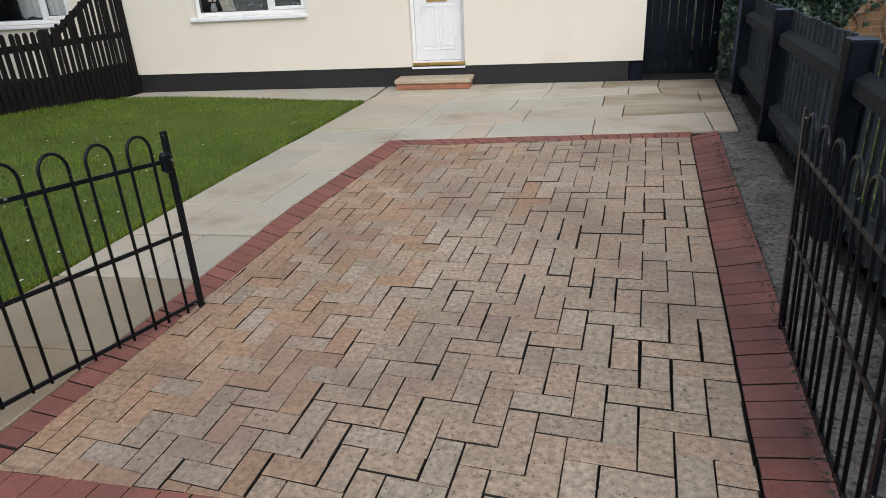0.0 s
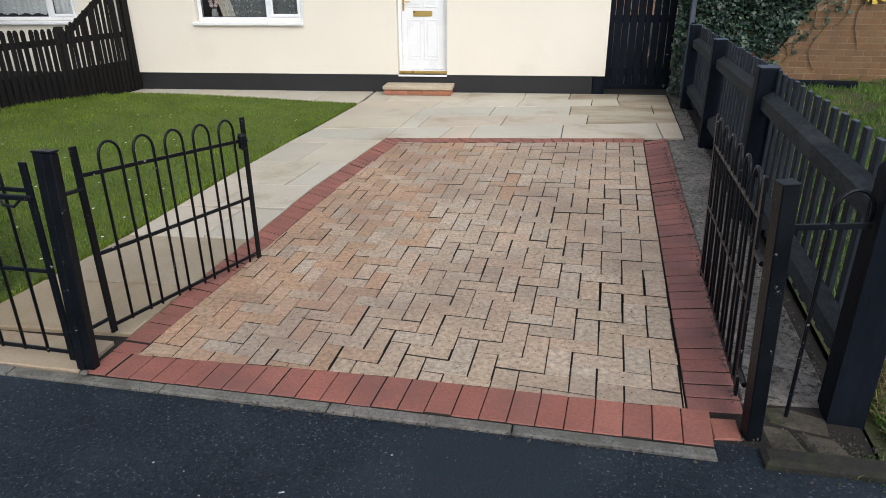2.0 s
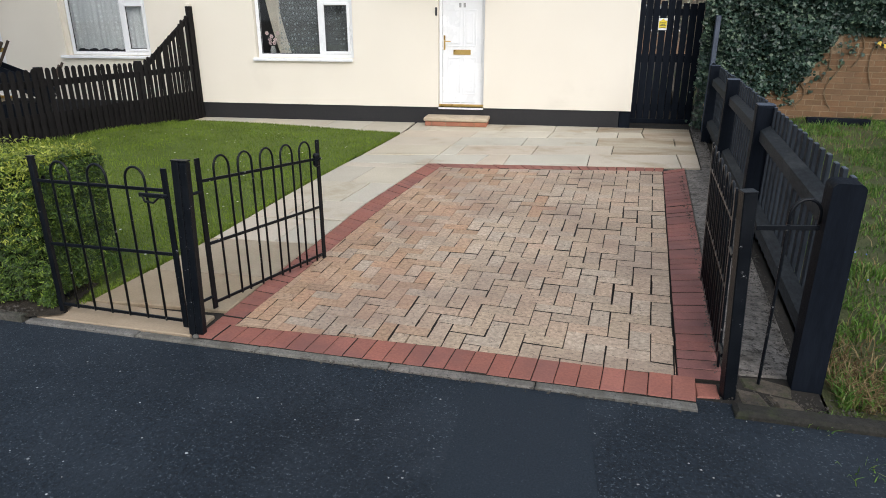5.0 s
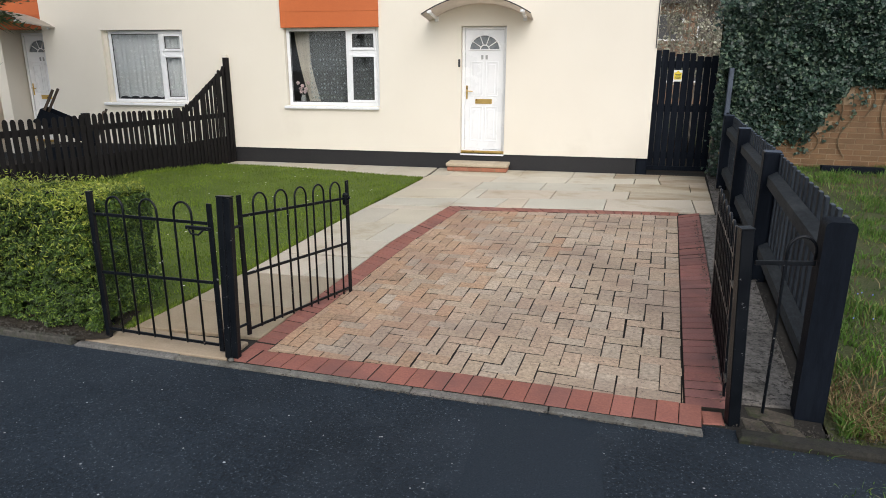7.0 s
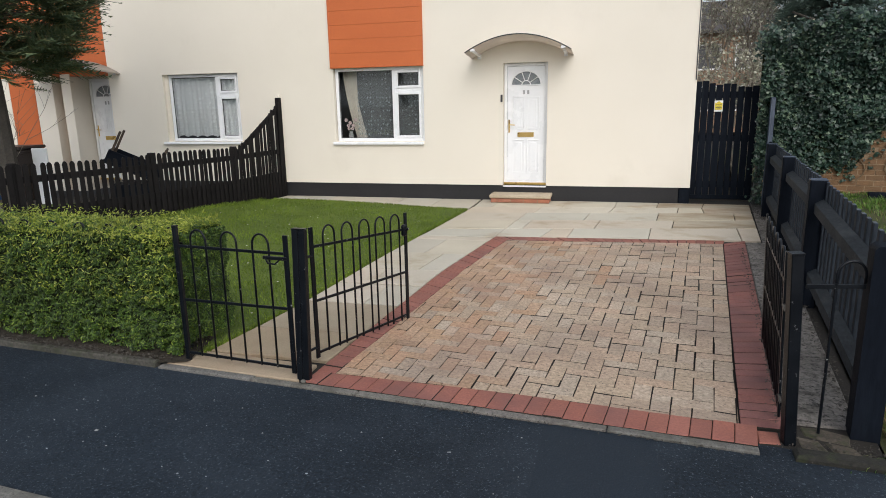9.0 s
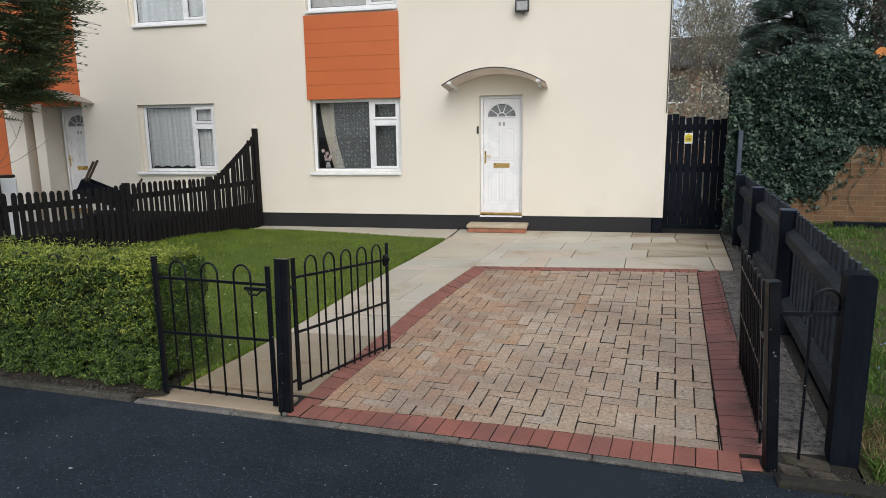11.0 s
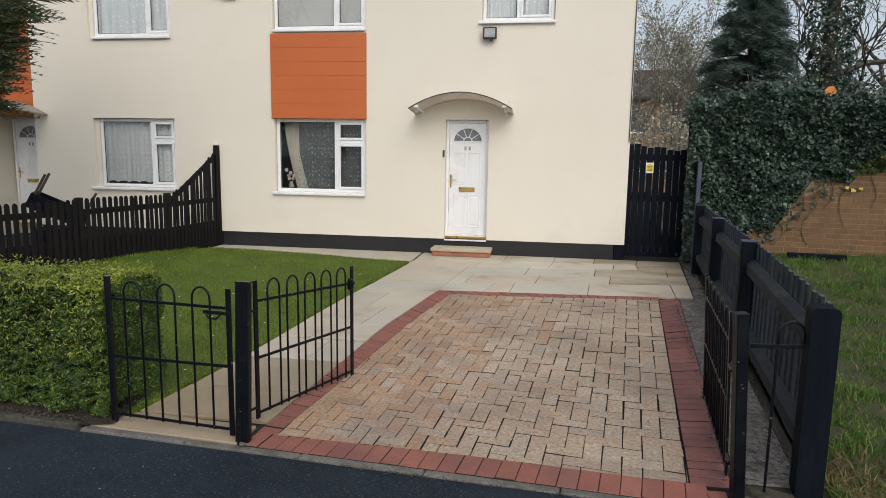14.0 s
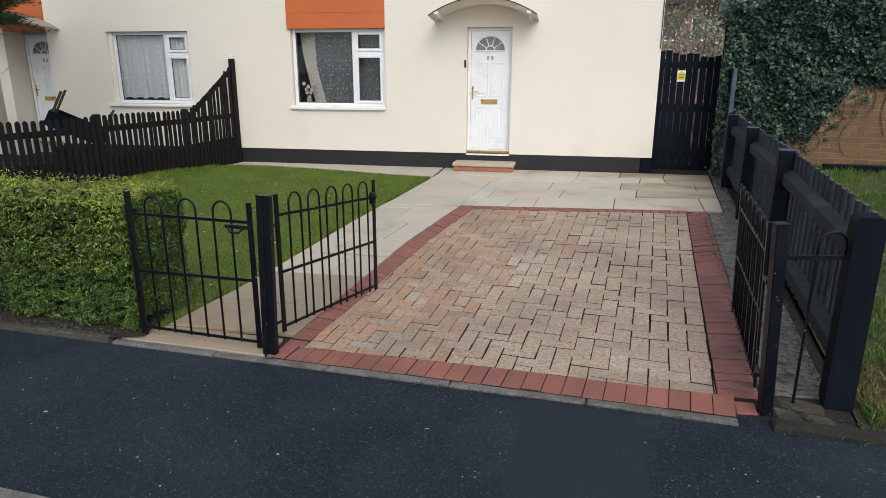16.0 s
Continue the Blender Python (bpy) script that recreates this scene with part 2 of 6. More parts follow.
ASPHALT_PATCH = surface("asphalt_patch", (0.018, 0.026, 0.036), (0.025, 0.034, 0.046), 1.0, 120, 0.8, 0.9, 0.6,
                        speck=(0.10, 0.12, 0.14), speck_scale=84, speck_cut=0.62, speck_soft=0.05, bump_dist=0.008, spec=0.2)
MOSSY = surface("mossy_stone", (0.014, 0.013, 0.010), (0.034, 0.031, 0.024), 5, 45, 0.95, 1.0, 0.7, dirt=(0.030, 0.040, 0.012), dirt_scale=6,
                bump_dist=0.008)
HEDGE_STONE = surface("dirty_edging_stone", (0.052, 0.049, 0.040), (0.098, 0.092, 0.077), 4, 45, 0.95, 1.0, 0.6, dirt=(0.035, 0.042, 0.018),
                      dirt_scale=6, dirt_cut=(0.48, 0.66), bump_dist=0.008)
SOIL = surface("dark_soil", (0.022, 0.017, 0.011), (0.05, 0.038, 0.024), 4, 40, 0.95, 0.8, 0.5, bump_dist=0.02)
TURF = surface("lawn_turf", (0.075, 0.115, 0.014), (0.12, 0.165, 0.024), 1.2, 60, 0.9, 0.8, 0.5, bump_dist=0.02)
ROUGH_TURF = surface("rough_turf", (0.04, 0.055, 0.014), (0.085, 0.085, 0.03), 1.5, 50, 0.9, 0.8, 0.5, bump_dist=0.02)
BRICK_RED = surface("step_brick", (0.33, 0.13, 0.08), (0.42, 0.18, 0.11), 4, 60, 0.85, 0.4, 0.25, vary=0.15)
STEP_TOP = surface("step_slab", (0.40, 0.32, 0.22), (0.50, 0.42, 0.31), 3, 60, 0.85, 0.3, 0.2, dirt=(0.28, 0.22, 0.15), dirt_scale=5)
GARDEN_BRICK = surface("garden_wall_brick", (0.135, 0.078, 0.040), (0.225, 0.130, 0.066), 2, 60, 0.9, 0.5, 0.3, vary=0.18,
                       dirt=(0.085, 0.058, 0.030), dirt_scale=2)
GARDEN_MORTAR = surface("garden_wall_mortar", (0.22, 0.155, 0.095), (0.31, 0.225, 0.14), 4, 60, 0.95, 0.4, 0.3)
CANOPY = thin_sheet("translucent_beige_canopy", (0.70, 0.63, 0.55))
FROSTED = surface("frosted_door_glass", (0.17, 0.19, 0.20), (0.26, 0.28, 0.29), 12, 60, 0.15, 0.1, 0.15, spec=0.6)
DARK_ROOM = surface("dim_room_grey", (0.10, 0.10, 0.10), (0.14, 0.135, 0.13), 1, 20, 0.9, 0.0, 0.1)
NET_GREY = net_material("dark_net_curtain", (0.70, 0.76, 0.76), 0.12, 17.0)
BLIND = surface("blind_and_reflected_sky", (0.62, 0.60, 0.58), (0.70, 0.68, 0.65), 2, 60, 0.9, 0.0, 0.05)
NET_WHITE = net_material("white_net_curtain", (0.93, 0.95, 0.95), 0.84, 15.0)
DRAPE = surface("cream_drape", (0.55, 0.50, 0.42), (0.66, 0.60, 0.50), 5, 60, 0.9, 0.0, 0.1)
PETAL = surface("pale_pink_petals", (0.62, 0.45, 0.44), (0.75, 0.62, 0.60), 20, 60, 0.7, 0.0, 0.2)
HEDGE_LEAF = leafy("hedge_leaves", (0.010, 0.027, 0.005), (0.078, 0.145, 0.016), 0.55, (0.22, 0.30, 0.04))
HEDGE_TIP = leafy("hedge_tips", (0.11, 0.16, 0.016), (0.29, 0.335, 0.04), 0.5, (0.42, 0.43, 0.085))
# Dark green with hedge and ivy shade painted in; also flower stems.
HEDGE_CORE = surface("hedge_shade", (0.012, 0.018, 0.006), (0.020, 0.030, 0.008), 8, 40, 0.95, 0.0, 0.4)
IVY_LEAF = leafy("ivy_leaves", (0.012, 0.030, 0.022), (0.055, 0.098, 0.068), 0.38, (0.15, 0.21, 0.13))
CONIFER_LEAF = leafy("conifer_needles", (0.075, 0.125, 0.110), (0.165, 0.225, 0.185), 0.6)
CYPRESS_LEAF = leafy("cypress_sprays", (0.050, 0.082, 0.046), (0.112, 0.150, 0.072), 0.6, (0.19, 0.18, 0.08))
GRASS_BLADE = leafy("lawn_blades", (0.095, 0.155, 0.012), (0.175, 0.245, 0.022), 0.6)
ROUGH_BLADE = leafy("rough_grass_blades", (0.045, 0.105, 0.012), (0.125, 0.235, 0.030), 0.6, (0.23, 0.24, 0.08))
DRY_BLADE = leafy("dry_grass", (0.10, 0.065, 0.028), (0.23, 0.16, 0.07), 0.8, (0.36, 0.28, 0.14))
TWIG = surface("twig_bark", (0.19, 0.165, 0.135), (0.31, 0.27, 0.22), 6, 60, 0.9, 0.2, 0.3)
BARK = surface("dark_bark", (0.045, 0.040, 0.034), (0.085, 0.074, 0.062), 4, 40, 0.9, 0.6, 0.4)
VINE = surface("bare_vine", (0.12, 0.085, 0.05), (0.20, 0.145, 0.085), 6, 60, 0.9, 0.3, 0.3)
YELLOW = surface("sign_yellow", (0.78, 0.60, 0.03), (0.82, 0.65, 0.05), 5, 40, 0.5, 0.0, 0.05)
BLUE_BIN = surface("blue_plastic", (0.02, 0.11, 0.36), (0.03, 0.14, 0.42), 3, 40, 0.5, 0.1, 0.1)
BROWN_BIN = surface("dark_brown_plastic", (0.022, 0.014, 0.012), (0.036, 0.024, 0.02), 3, 40, 0.5, 0.1, 0.15)
BLUE_PAINT = surface("blue_grey_paint", (0.035, 0.046, 0.068), (0.075, 0.095, 0.13), 4, 50, 0.5, 0.2, 0.2)
GREY_POST = surface("grey_weathered_post", (0.075, 0.075, 0.07), (0.13, 0.13, 0.12), 5, 60, 0.9, 0.5, 0.4, stretch=(1, 1, 0.2))
OLD_WOOD = surface("varnished_wood", (0.21, 0.115, 0.052), (0.31, 0.175, 0.082), 6, 60, 0.6, 0.2, 0.3)
LEG_WOOD = surface("dark_brown_wood", (0.045, 0.030, 0.020), (0.085, 0.058, 0.040), 6, 60, 0.7, 0.2, 0.3)
IVY_PALE = leafy("young_ivy_leaves", (0.045, 0.075, 0.022), (0.14, 0.19, 0.055), 0.42, (0.27, 0.29, 0.10))
ROOF_TILE = surface("dark_roof_tiles", (0.045, 0.040, 0.038), (0.075, 0.065, 0.06), 2, 40, 0.85, 0.3, 0.3)
FAR_BRICK = surface("far_house_brick", (0.20, 0.125, 0.08), (0.30, 0.19, 0.12), 2, 30, 0.9, 0.2, 0.3)
DARK_GREY = surface("dark_grey_plastic", (0.03, 0.03, 0.032), (0.05, 0.05, 0.052), 5, 50, 0.45, 0.0, 0.1)
LENS_GREY = surface("lamp_lens", (0.30, 0.31, 0.31), (0.42, 0.42, 0.41), 9, 50, 0.25, 0.0, 0.1)
STONE = surface("pale_grit", (0.26, 0.27, 0.27), (0.44, 0.45, 0.45), 20, 80, 0.9, 0.0, 0.2, island=0.3)
WHITE_FLOWER = surface("daisy_white", (0.72, 0.72, 0.68), (0.82, 0.82, 0.78), 10, 40, 0.8, 0.0, 0.1)
BLUEBELL = surface("blue_flower", (0.12, 0.16, 0.50), (0.20, 0.25, 0.62), 10, 40, 0.8, 0.0, 0.1)
YELLOW_LEAF = surface("yellow_ivy_leaf", (0.55, 0.38, 0.04), (0.66, 0.48, 0.07), 10, 40, 0.6, 0.0, 0.1)


# ---------------------------------------------------------------- mesh helpers
def as_mesh(name, bm, mat, smooth=False):
    me = bpy.data.meshes.new(name)
    bmesh.ops.recalc_face_normals(bm, faces=bm.faces)
    bm.to_mesh(me)
    bm.free()
    if smooth:
        for f in me.polygons:
            f.use_smooth = True
    me.materials.append(mat)
    return me


def thing(name, x=0, y=0, z=0, label="", category="", group="", kind="", turn=0):
    ob = new(name)
    ob.empty_display_size = 0.1
    ob.matrix_world = pose(x, y, z, 0, 0, turn)
    return tagged(ob, label, category, group, kind)


def part(name, bm, mat, parent, label="", smooth=False):
    me = bm if isinstance(bm, bpy.types.Mesh) else as_mesh(name, bm, mat, smooth)
    ob = new(name, me)
    ob.parent = parent
    if label:
        ob["label"] = label
    return ob


def raw_mesh(name, verts, faces, mat):
    me = bpy.data.meshes.new(name)
    me.from_pydata(verts, [], faces)
    me.materials.append(mat)
    return me


def box(bm, x0, x1, y0, y1, z0, z1, bevel=0.0, turn=None):
    made = bmesh.ops.create_cube(bm, size=1.0)["verts"]
    bmesh.ops.scale(bm, vec=(x1 - x0, y1 - y0, z1 - z0), verts=made)
    bmesh.ops.translate(bm, vec=((x0 + x1) / 2, (y0 + y1) / 2, (z0 + z1) / 2), verts=made)
    if bevel:
        edges = list({e for v in made for e in v.link_edges})
        made = [v for v in bmesh.ops.bevel(bm, geom=edges, offset=bevel, segments=1, affect="EDGES")["verts"]]
    if turn is not None:
        bmesh.ops.transform(bm, matrix=turn, verts=list(set(made)))
    return bm


def boxed(*a, **k):
    return box(bmesh.new(), *a, **k)


def tube(bm, pts, r, n=8, r1=None):
    """A round bar along a line of points, tapering from r to r1."""
    pts = [Vector(p) for p in pts]
    r1 = r if r1 is None else r1
    rings, side = [], None
    for i, p in enumerate(pts):
        d = (pts[min(i + 1, len(pts) - 1)] - pts[max(i - 1, 0)]).normalized()
        if side is None:
            side = d.cross(Vector((0, 0, 1)) if abs(d.z) < 0.9 else Vector((0, 1, 0))).normalized()
        side = (side - d * side.dot(d)).normalized()
        up = d.cross(side)
        rad = r + (r1 - r) * i / max(1, len(pts) - 1)
        rings.append([bm.verts.new(p + rad * (math.cos(a) * side + math.sin(a) * up))
                      for a in (2 * math.pi * k / n for k in range(n))])
    for a, b in zip(rings, rings[1:]):
        for k in range(n):
            bm.faces.new((a[k], a[(k + 1) % n], b[(k + 1) % n], b[k]))
    bm.faces.new(rings[0][::-1])
    bm.faces.new(rings[-1])
    return bm


def inset_poly(poly, d):
    """A convex polygon, anticlockwise, moved in by d on every side."""
    out, n = [], len(poly)
    for i in range(n):
        a, b, c = Vector(poly[i - 1]), Vector(poly[i]), Vector(poly[(i + 1) % n])
        e, f = (b - a).normalized(), (c - b).normalized()
        n1, n2 = Vector((-e.y, e.x)), Vector((-f.y, f.x))
        k = n1 + n2
        if k.length < 1e-6:
            out.append(b)
            continue
        out.append(b + k * (d / max(0.3, k.dot(n1))))
    return out


def slab_data(poly, z0, z1, chamfer):
    """Vertices and faces of a flat piece with chamfered top edges."""
    n = len(poly)
    top = inset_poly(poly, chamfer)
    v = [(p[0], p[1], z0) for p in poly] + [(p[0], p[1], z1 - chamfer) for p in poly] + [(p[0], p[1], z1) for p in top]
    f = []
    for k in range(n):
        j = (k + 1) % n
        f += [(k, j, n + j, n + k), (n + k, n + j, 2 * n + j, 2 * n + k)]
    f.append(tuple(range(2 * n, 3 * n)))
    return v, f


def area(poly):
    return 0.5 * sum(poly[i - 1][0] * poly[i][1] - poly[i][0] * poly[i - 1][1] for i in range(len(poly)))


def clip(poly, a, b):
    """The part of a polygon left of the line from a to b."""
    out = []
    side = lambda p: (b[0] - a[0]) * (p[1] - a[1]) - (b[1] - a[1]) * (p[0] - a[0])
    for i, p in enumerate(poly):
        q = poly[i - 1]
        sp, sq = side(p), side(q)
        if (sp >= 0) != (sq >= 0):
            t = sq / (sq - sp)
            out.append((q[0] + t * (p[0] - q[0]), q[1] + t * (p[1] - q[1])))
        if sp >= 0:
            out.append(tuple(p))
    return out


def clip_all(poly, fence):
    for i in range(len(fence)):
        poly = clip(poly, fence[i - 1], fence[i])
        if len(poly) < 3:
            return []
    clean = [p for i, p in enumerate(poly) if (Vector(p) - Vector(poly[i - 1])).length > 0.004]
    return clean if len(clean) >= 3 else []


def sheet(name, poly, z, mat, label="", category="", kind="structure", step=None, height=None):
    """A piece of ground, flat or with a gentle relief."""
    bm = bmesh.new()
    f = bm.faces.new([bm.verts.new((x, y, z)) for x, y in poly])
    if step:
        bmesh.ops.triangulate(bm, faces=[f])
        for _ in range(step):
            bmesh.ops.subdivide_edges(bm, edges=bm.edges[:], cuts=1, use_grid_fill=True)
        for v in bm.verts:
            v.co.z = z + height(v.co.x, v.co.y)
    ob = new(name, as_mesh(name, bm, mat))
    return tagged(ob, label, category, kind=kind)


def along(line, s):
    """The point at the share s of a polyline."""
    pts = [Vector(p) for p in line]
    d = [(b - a).length for a, b in zip(pts, pts[1:])]
    left = s * sum(d)
    for a, b, k in zip(pts, pts[1:], d):
        if left <= k + 1e-9:
            return a.lerp(b, left / k)
        left -= k
    return pts[-1]


def length(line):
    return sum((Vector(b) - Vector(a)).length for a, b in zip(line, line[1:]))


# ---------------------------------------------------------------- ground
sheet("ground", [(-400, -400), (400, -400), (400, 400), (-400, 400)], -0.16, SOIL, "dark soil and verge reaching the horizon", "ground")
sheet("road", [(-60, -60), (60, -60), (60, -12.2), (3.9, -9.02), (-60, -4.1)], -0.13, ASPHALT, "dark asphalt road beside the footway", "road")
FRONT = lambda x: -7.47 - 0.077 * (x - 0.0)
sheet("footway", [(-60, FRONT(-60) - 1.345), (60, FRONT(60) - 1.345), (60, FRONT(60) + 0.05), (-60, FRONT(-60) + 0.05)], -0.020,
      ASPHALT, "dark bluish asphalt footway with pale grit", "footway")
sheet("asphalt_patch", [(1.42, -8.76), (2.02, -8.80), (1.98, -7.66), (1.45, -7.62)], -0.0165, ASPHALT_PATCH,
      "slightly paler rectangular repair in the asphalt", "patch")

LAWN = [(-0.90, -7.22), (-0.77, -6.17), (-0.67, -4.28), (-0.56, -2.83), (-0.41, -1.10), (-1.6, -0.80), (-2.96, -0.58), (-4.4, -0.45),
        (-6.2, -0.45), (-9.5, -6.5)]


def lawn_height(x, y):
    t = min(1, max(0, (-x - 1.2) / 2.8))
    edge = min(1, max(0, (-0.55 - y) / 1.8))
    return 0.12 * t * t * (3 - 2 * t) * (0.08 + 0.92 * edge) + 0.012 * noise.noise((x * 1.5, y * 1.5, 0))


sheet("lawn", LAWN, 0.0, TURF, "mown green lawn in the front garden", "lawn", step=5, height=lawn_height)

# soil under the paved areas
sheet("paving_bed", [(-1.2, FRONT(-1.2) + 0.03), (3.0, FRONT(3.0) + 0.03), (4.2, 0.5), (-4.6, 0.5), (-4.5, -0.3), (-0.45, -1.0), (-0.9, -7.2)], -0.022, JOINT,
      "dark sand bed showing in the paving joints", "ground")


# ---------------------------------------------------------------- house
def pierced(x0, x1, z0, z1, y0, y1, holes):
    """A wall between y0 (front) and y1 with rectangular openings (x0, x1, z0, z1) that go through it."""
    bm = bmesh.new()
    xs = sorted({x0, x1, *(v for h in holes for v in h[:2])})
    zs = sorted({z0, z1, *(v for h in holes for v in h[2:])})
    q = lambda *p: bm.faces.new([bm.verts.new(c) for c in p])
    open_ = lambda x, z: any(h[0] < x < h[1] and h[2] < z < h[3] for h in holes)
    for a, b in zip(xs, xs[1:]):
        for c, d in zip(zs, zs[1:]):
            if open_((a + b) / 2, (c + d) / 2):
                continue
            q((a, y0, c), (b, y0, c), (b, y0, d), (a, y0, d))
            q((b, y1, c), (a, y1, c), (a, y1, d), (b, y1, d))
    for a, b, c, d in holes + [(x0, x1, z0, z1)]:
        q((a, y0, c), (a, y1, c), (a, y1, d), (a, y0, d))
        q((b, y1, c), (b, y0, c), (b, y0, d), (b, y1, d))
        q((a, y0, d), (a, y1, d), (b, y1, d), (b, y0, d))
        q((a, y1, c), (a, y0, c), (b, y0, c), (b, y1, c))
    bmesh.ops.remove_doubles(bm, verts=bm.verts, dist=0.0005)
    return bm


def frame_ring(x0, x1, z0, z1, y0, y1, w, bevel=0.006):
    bm = bmesh.new()
    box(bm, x0, x0 + w, y0, y1, z0, z1, bevel)
    box(bm, x1 - w, x1, y0, y1, z0, z1, bevel)
    box(bm, x0 + w, x1 - w, y0, y1, z1 - w, z1, bevel)
    box(bm, x0 + w, x1 - w, y0, y1, z0, z0 + w, bevel)
    return bm


def casement(house, x0, x1, z0, z1, mullion, transom=None, y=0.07, sill=(0, 0)):
    """A white window: outer frame, one large pane and a column with a top light, each with its own seal and glass."""
    win = part("window", frame_ring(x0, x1, z0, z1, y, y + 0.07, 0.055), UPVC, house, "white uPVC window in the rendered wall")
    part("mullion", boxed(mullion - 0.03, mullion + 0.03, y + 0.001, y + 0.068, z0 + 0.055, z1 - 0.055, 0.005), UPVC, win)
    lights = [(x0 + 0.055, mullion - 0.03, z0 + 0.055, z1 - 0.055, False)]
    if transom:
        part("transom", boxed(mullion + 0.03, x1 - 0.055, y + 0.001, y + 0.068, transom - 0.03, transom + 0.03, 0.005), UPVC, win)
        lights += [(mullion + 0.03, x1 - 0.055, z0 + 0.055, transom - 0.03, True), (mullion + 0.03, x1 - 0.055, transom + 0.03, z1 - 0.055, True)]
    else:
        lights += [(mullion + 0.03, x1 - 0.055, z0 + 0.055, z1 - 0.055, True)]
    for a, b, c, d, sash in lights:
        if sash:
            part("sash", frame_ring(a, b, c, d, y - 0.012, y + 0.05, 0.045, 0.007), UPVC, win)
            a, b, c, d = a + 0.045, b - 0.045, c + 0.045, d - 0.045
        part("seal", frame_ring(a, b, c, d, y + 0.018, y + 0.030, 0.010, 0), UPVC_SHADE, win)
        g = part("pane", boxed(a + 0.004, b - 0.004, y + 0.022, y + 0.027, c + 0.004, d - 0.004), GLASS, win, "clear window glass")
        g.visible_shadow = False
    bm = bmesh.new()
    box(bm, x0 - sill[0], x1 + sill[1], -0.050, y, z0 - 0.042, z0 - 0.006, 0.006)
    box(bm, x0 - sill[0], x1 + sill[1], -0.054, -0.040, z0 - 0.052, z0 - 0.012, 0.004)
    part("window_sill", bm, UPVC, win)
    return win


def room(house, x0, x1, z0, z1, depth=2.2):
    # Open box in dark grey; the indoor dimness is put into its colour.
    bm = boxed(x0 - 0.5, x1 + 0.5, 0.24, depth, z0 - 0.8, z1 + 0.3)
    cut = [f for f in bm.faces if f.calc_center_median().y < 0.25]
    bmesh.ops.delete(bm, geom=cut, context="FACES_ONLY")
    return part("room", bm, DARK_ROOM, house, "room behind the window, its dimness put into dark grey walls")


def panel_door(house, x0, x1, z0, z1, y, name="front_door"):
    """A white moulded door: frame, leaf with four raised panels, fanlight, letter plate, handle and threshold."""
    door = part(name, frame_ring(x0, x1, z0, z1, y - 0.02, y + 0.06, 0.05), UPVC, house, "white panelled front door, closed")
    a, b, c, d = x0 + 0.053, x1 - 0.053, z0 + 0.055, z1 - 0.053
    w, h = b - a, d - c
    cx = (a + b) / 2
    fan_z, fan_r = c + 0.84 * h, 0.40 * w
    # leaf with an arched opening
    bm = bmesh.new()
    n = 20
    arc = [(cx + fan_r * math.cos(math.pi * k / n), fan_z + 0.92 * fan_r * math.sin(math.pi * k / n)) for k in range(n + 1)]
    for yy in (y, y + 0.045):
        vs = lambda pts: bm.faces.new([bm.verts.new((px, yy, pz)) for px, pz in pts])
        vs([(a, c), (b, c), (b, fan_z), (a, fan_z)])
        vs([(b, fan_z), (b, d), (cx, d)] + [(px, pz) for px, pz in arc[:n // 2 + 1]][::-1])
        vs([(cx, d), (a, d), (a, fan_z)] + [(px, pz) for px, pz in arc[n // 2:]][::-1])
    for p, q in zip(arc, arc[1:]):
        bm.faces.new([bm.verts.new(v) for v in ((p[0], y, p[1]), (q[0], y, q[1]), (q[0], y + 0.045, q[1]), (p[0], y + 0.045, p[1]))])
    part("leaf", bm, UPVC, door)
    # fanlight: glass, arched bead and bars
    bm = bmesh.new()
    bm.faces.new([bm.verts.new((px, y + 0.02, pz)) for px, pz in arc])
    part("fanlight_glass", bm, FROSTED, door, "half-round frosted door glass")
    bm = bmesh.new()
    tube(bm, [(px, y - 0.004, pz) for px, pz in arc], 0.011, 6)
    tube(bm, [(cx - fan_r, y - 0.004, fan_z), (cx + fan_r, y - 0.004, fan_z)], 0.011, 6)
    tube(bm, [(cx + 0.3 * fan_r * math.cos(math.pi * k / 8), y + 0.004, fan_z + 0.3 * fan_r * math.sin(math.pi * k / 8)) for k in range(9)], 0.009, 6)
    for ang in (36, 72, 108, 144):
        ca, sa = math.cos(radians(ang)), math.sin(radians(ang))
        tube(bm, [(cx + 0.3 * fan_r * ca, y + 0.004, fan_z + 0.3 * fan_r * sa), (cx + fan_r * ca, y + 0.004, fan_z + 0.92 * fan_r * sa)], 0.008, 6)
    part("fanlight_grille", bm, UPVC, door)
    # four panels: a groove with a raised field
    for u0, u1, v0, v1 in ((0.13, 0.47, 0.455, 0.745), (0.53, 0.87, 0.455, 0.745), (0.13, 0.47, 0.07, 0.37), (0.53, 0.87, 0.07, 0.37)):
        X0, X1, Z0, Z1 = a + u0 * w, a + u1 * w, c + v0 * h, c + v1 * h
        bm = frame_ring(X0, X1, Z0, Z1, y - 0.007, y + 0.002, 0.018, 0.003)
        box(bm, X0 + 0.045, X1 - 0.045, y - 0.008, y + 0.001, Z0 + 0.045, Z1 - 0.045, 0.006)
        part("panel", bm, UPVC, door)
    bm = boxed(cx - 0.135, cx + 0.135, y - 0.016, y, c + 0.392 * h, c + 0.432 * h, 0.005)
    box(bm, cx - 0.115, cx + 0.115, y - 0.021, y - 0.0162, c + 0.399 * h, c + 0.425 * h, 0.002)
    part("letter_plate", bm, BRASS, door, "brass letter plate")
    bm = boxed(a + 0.015, a + 0.042, y - 0.012, y, c + 0.43 * h, c + 0.545 * h, 0.004)
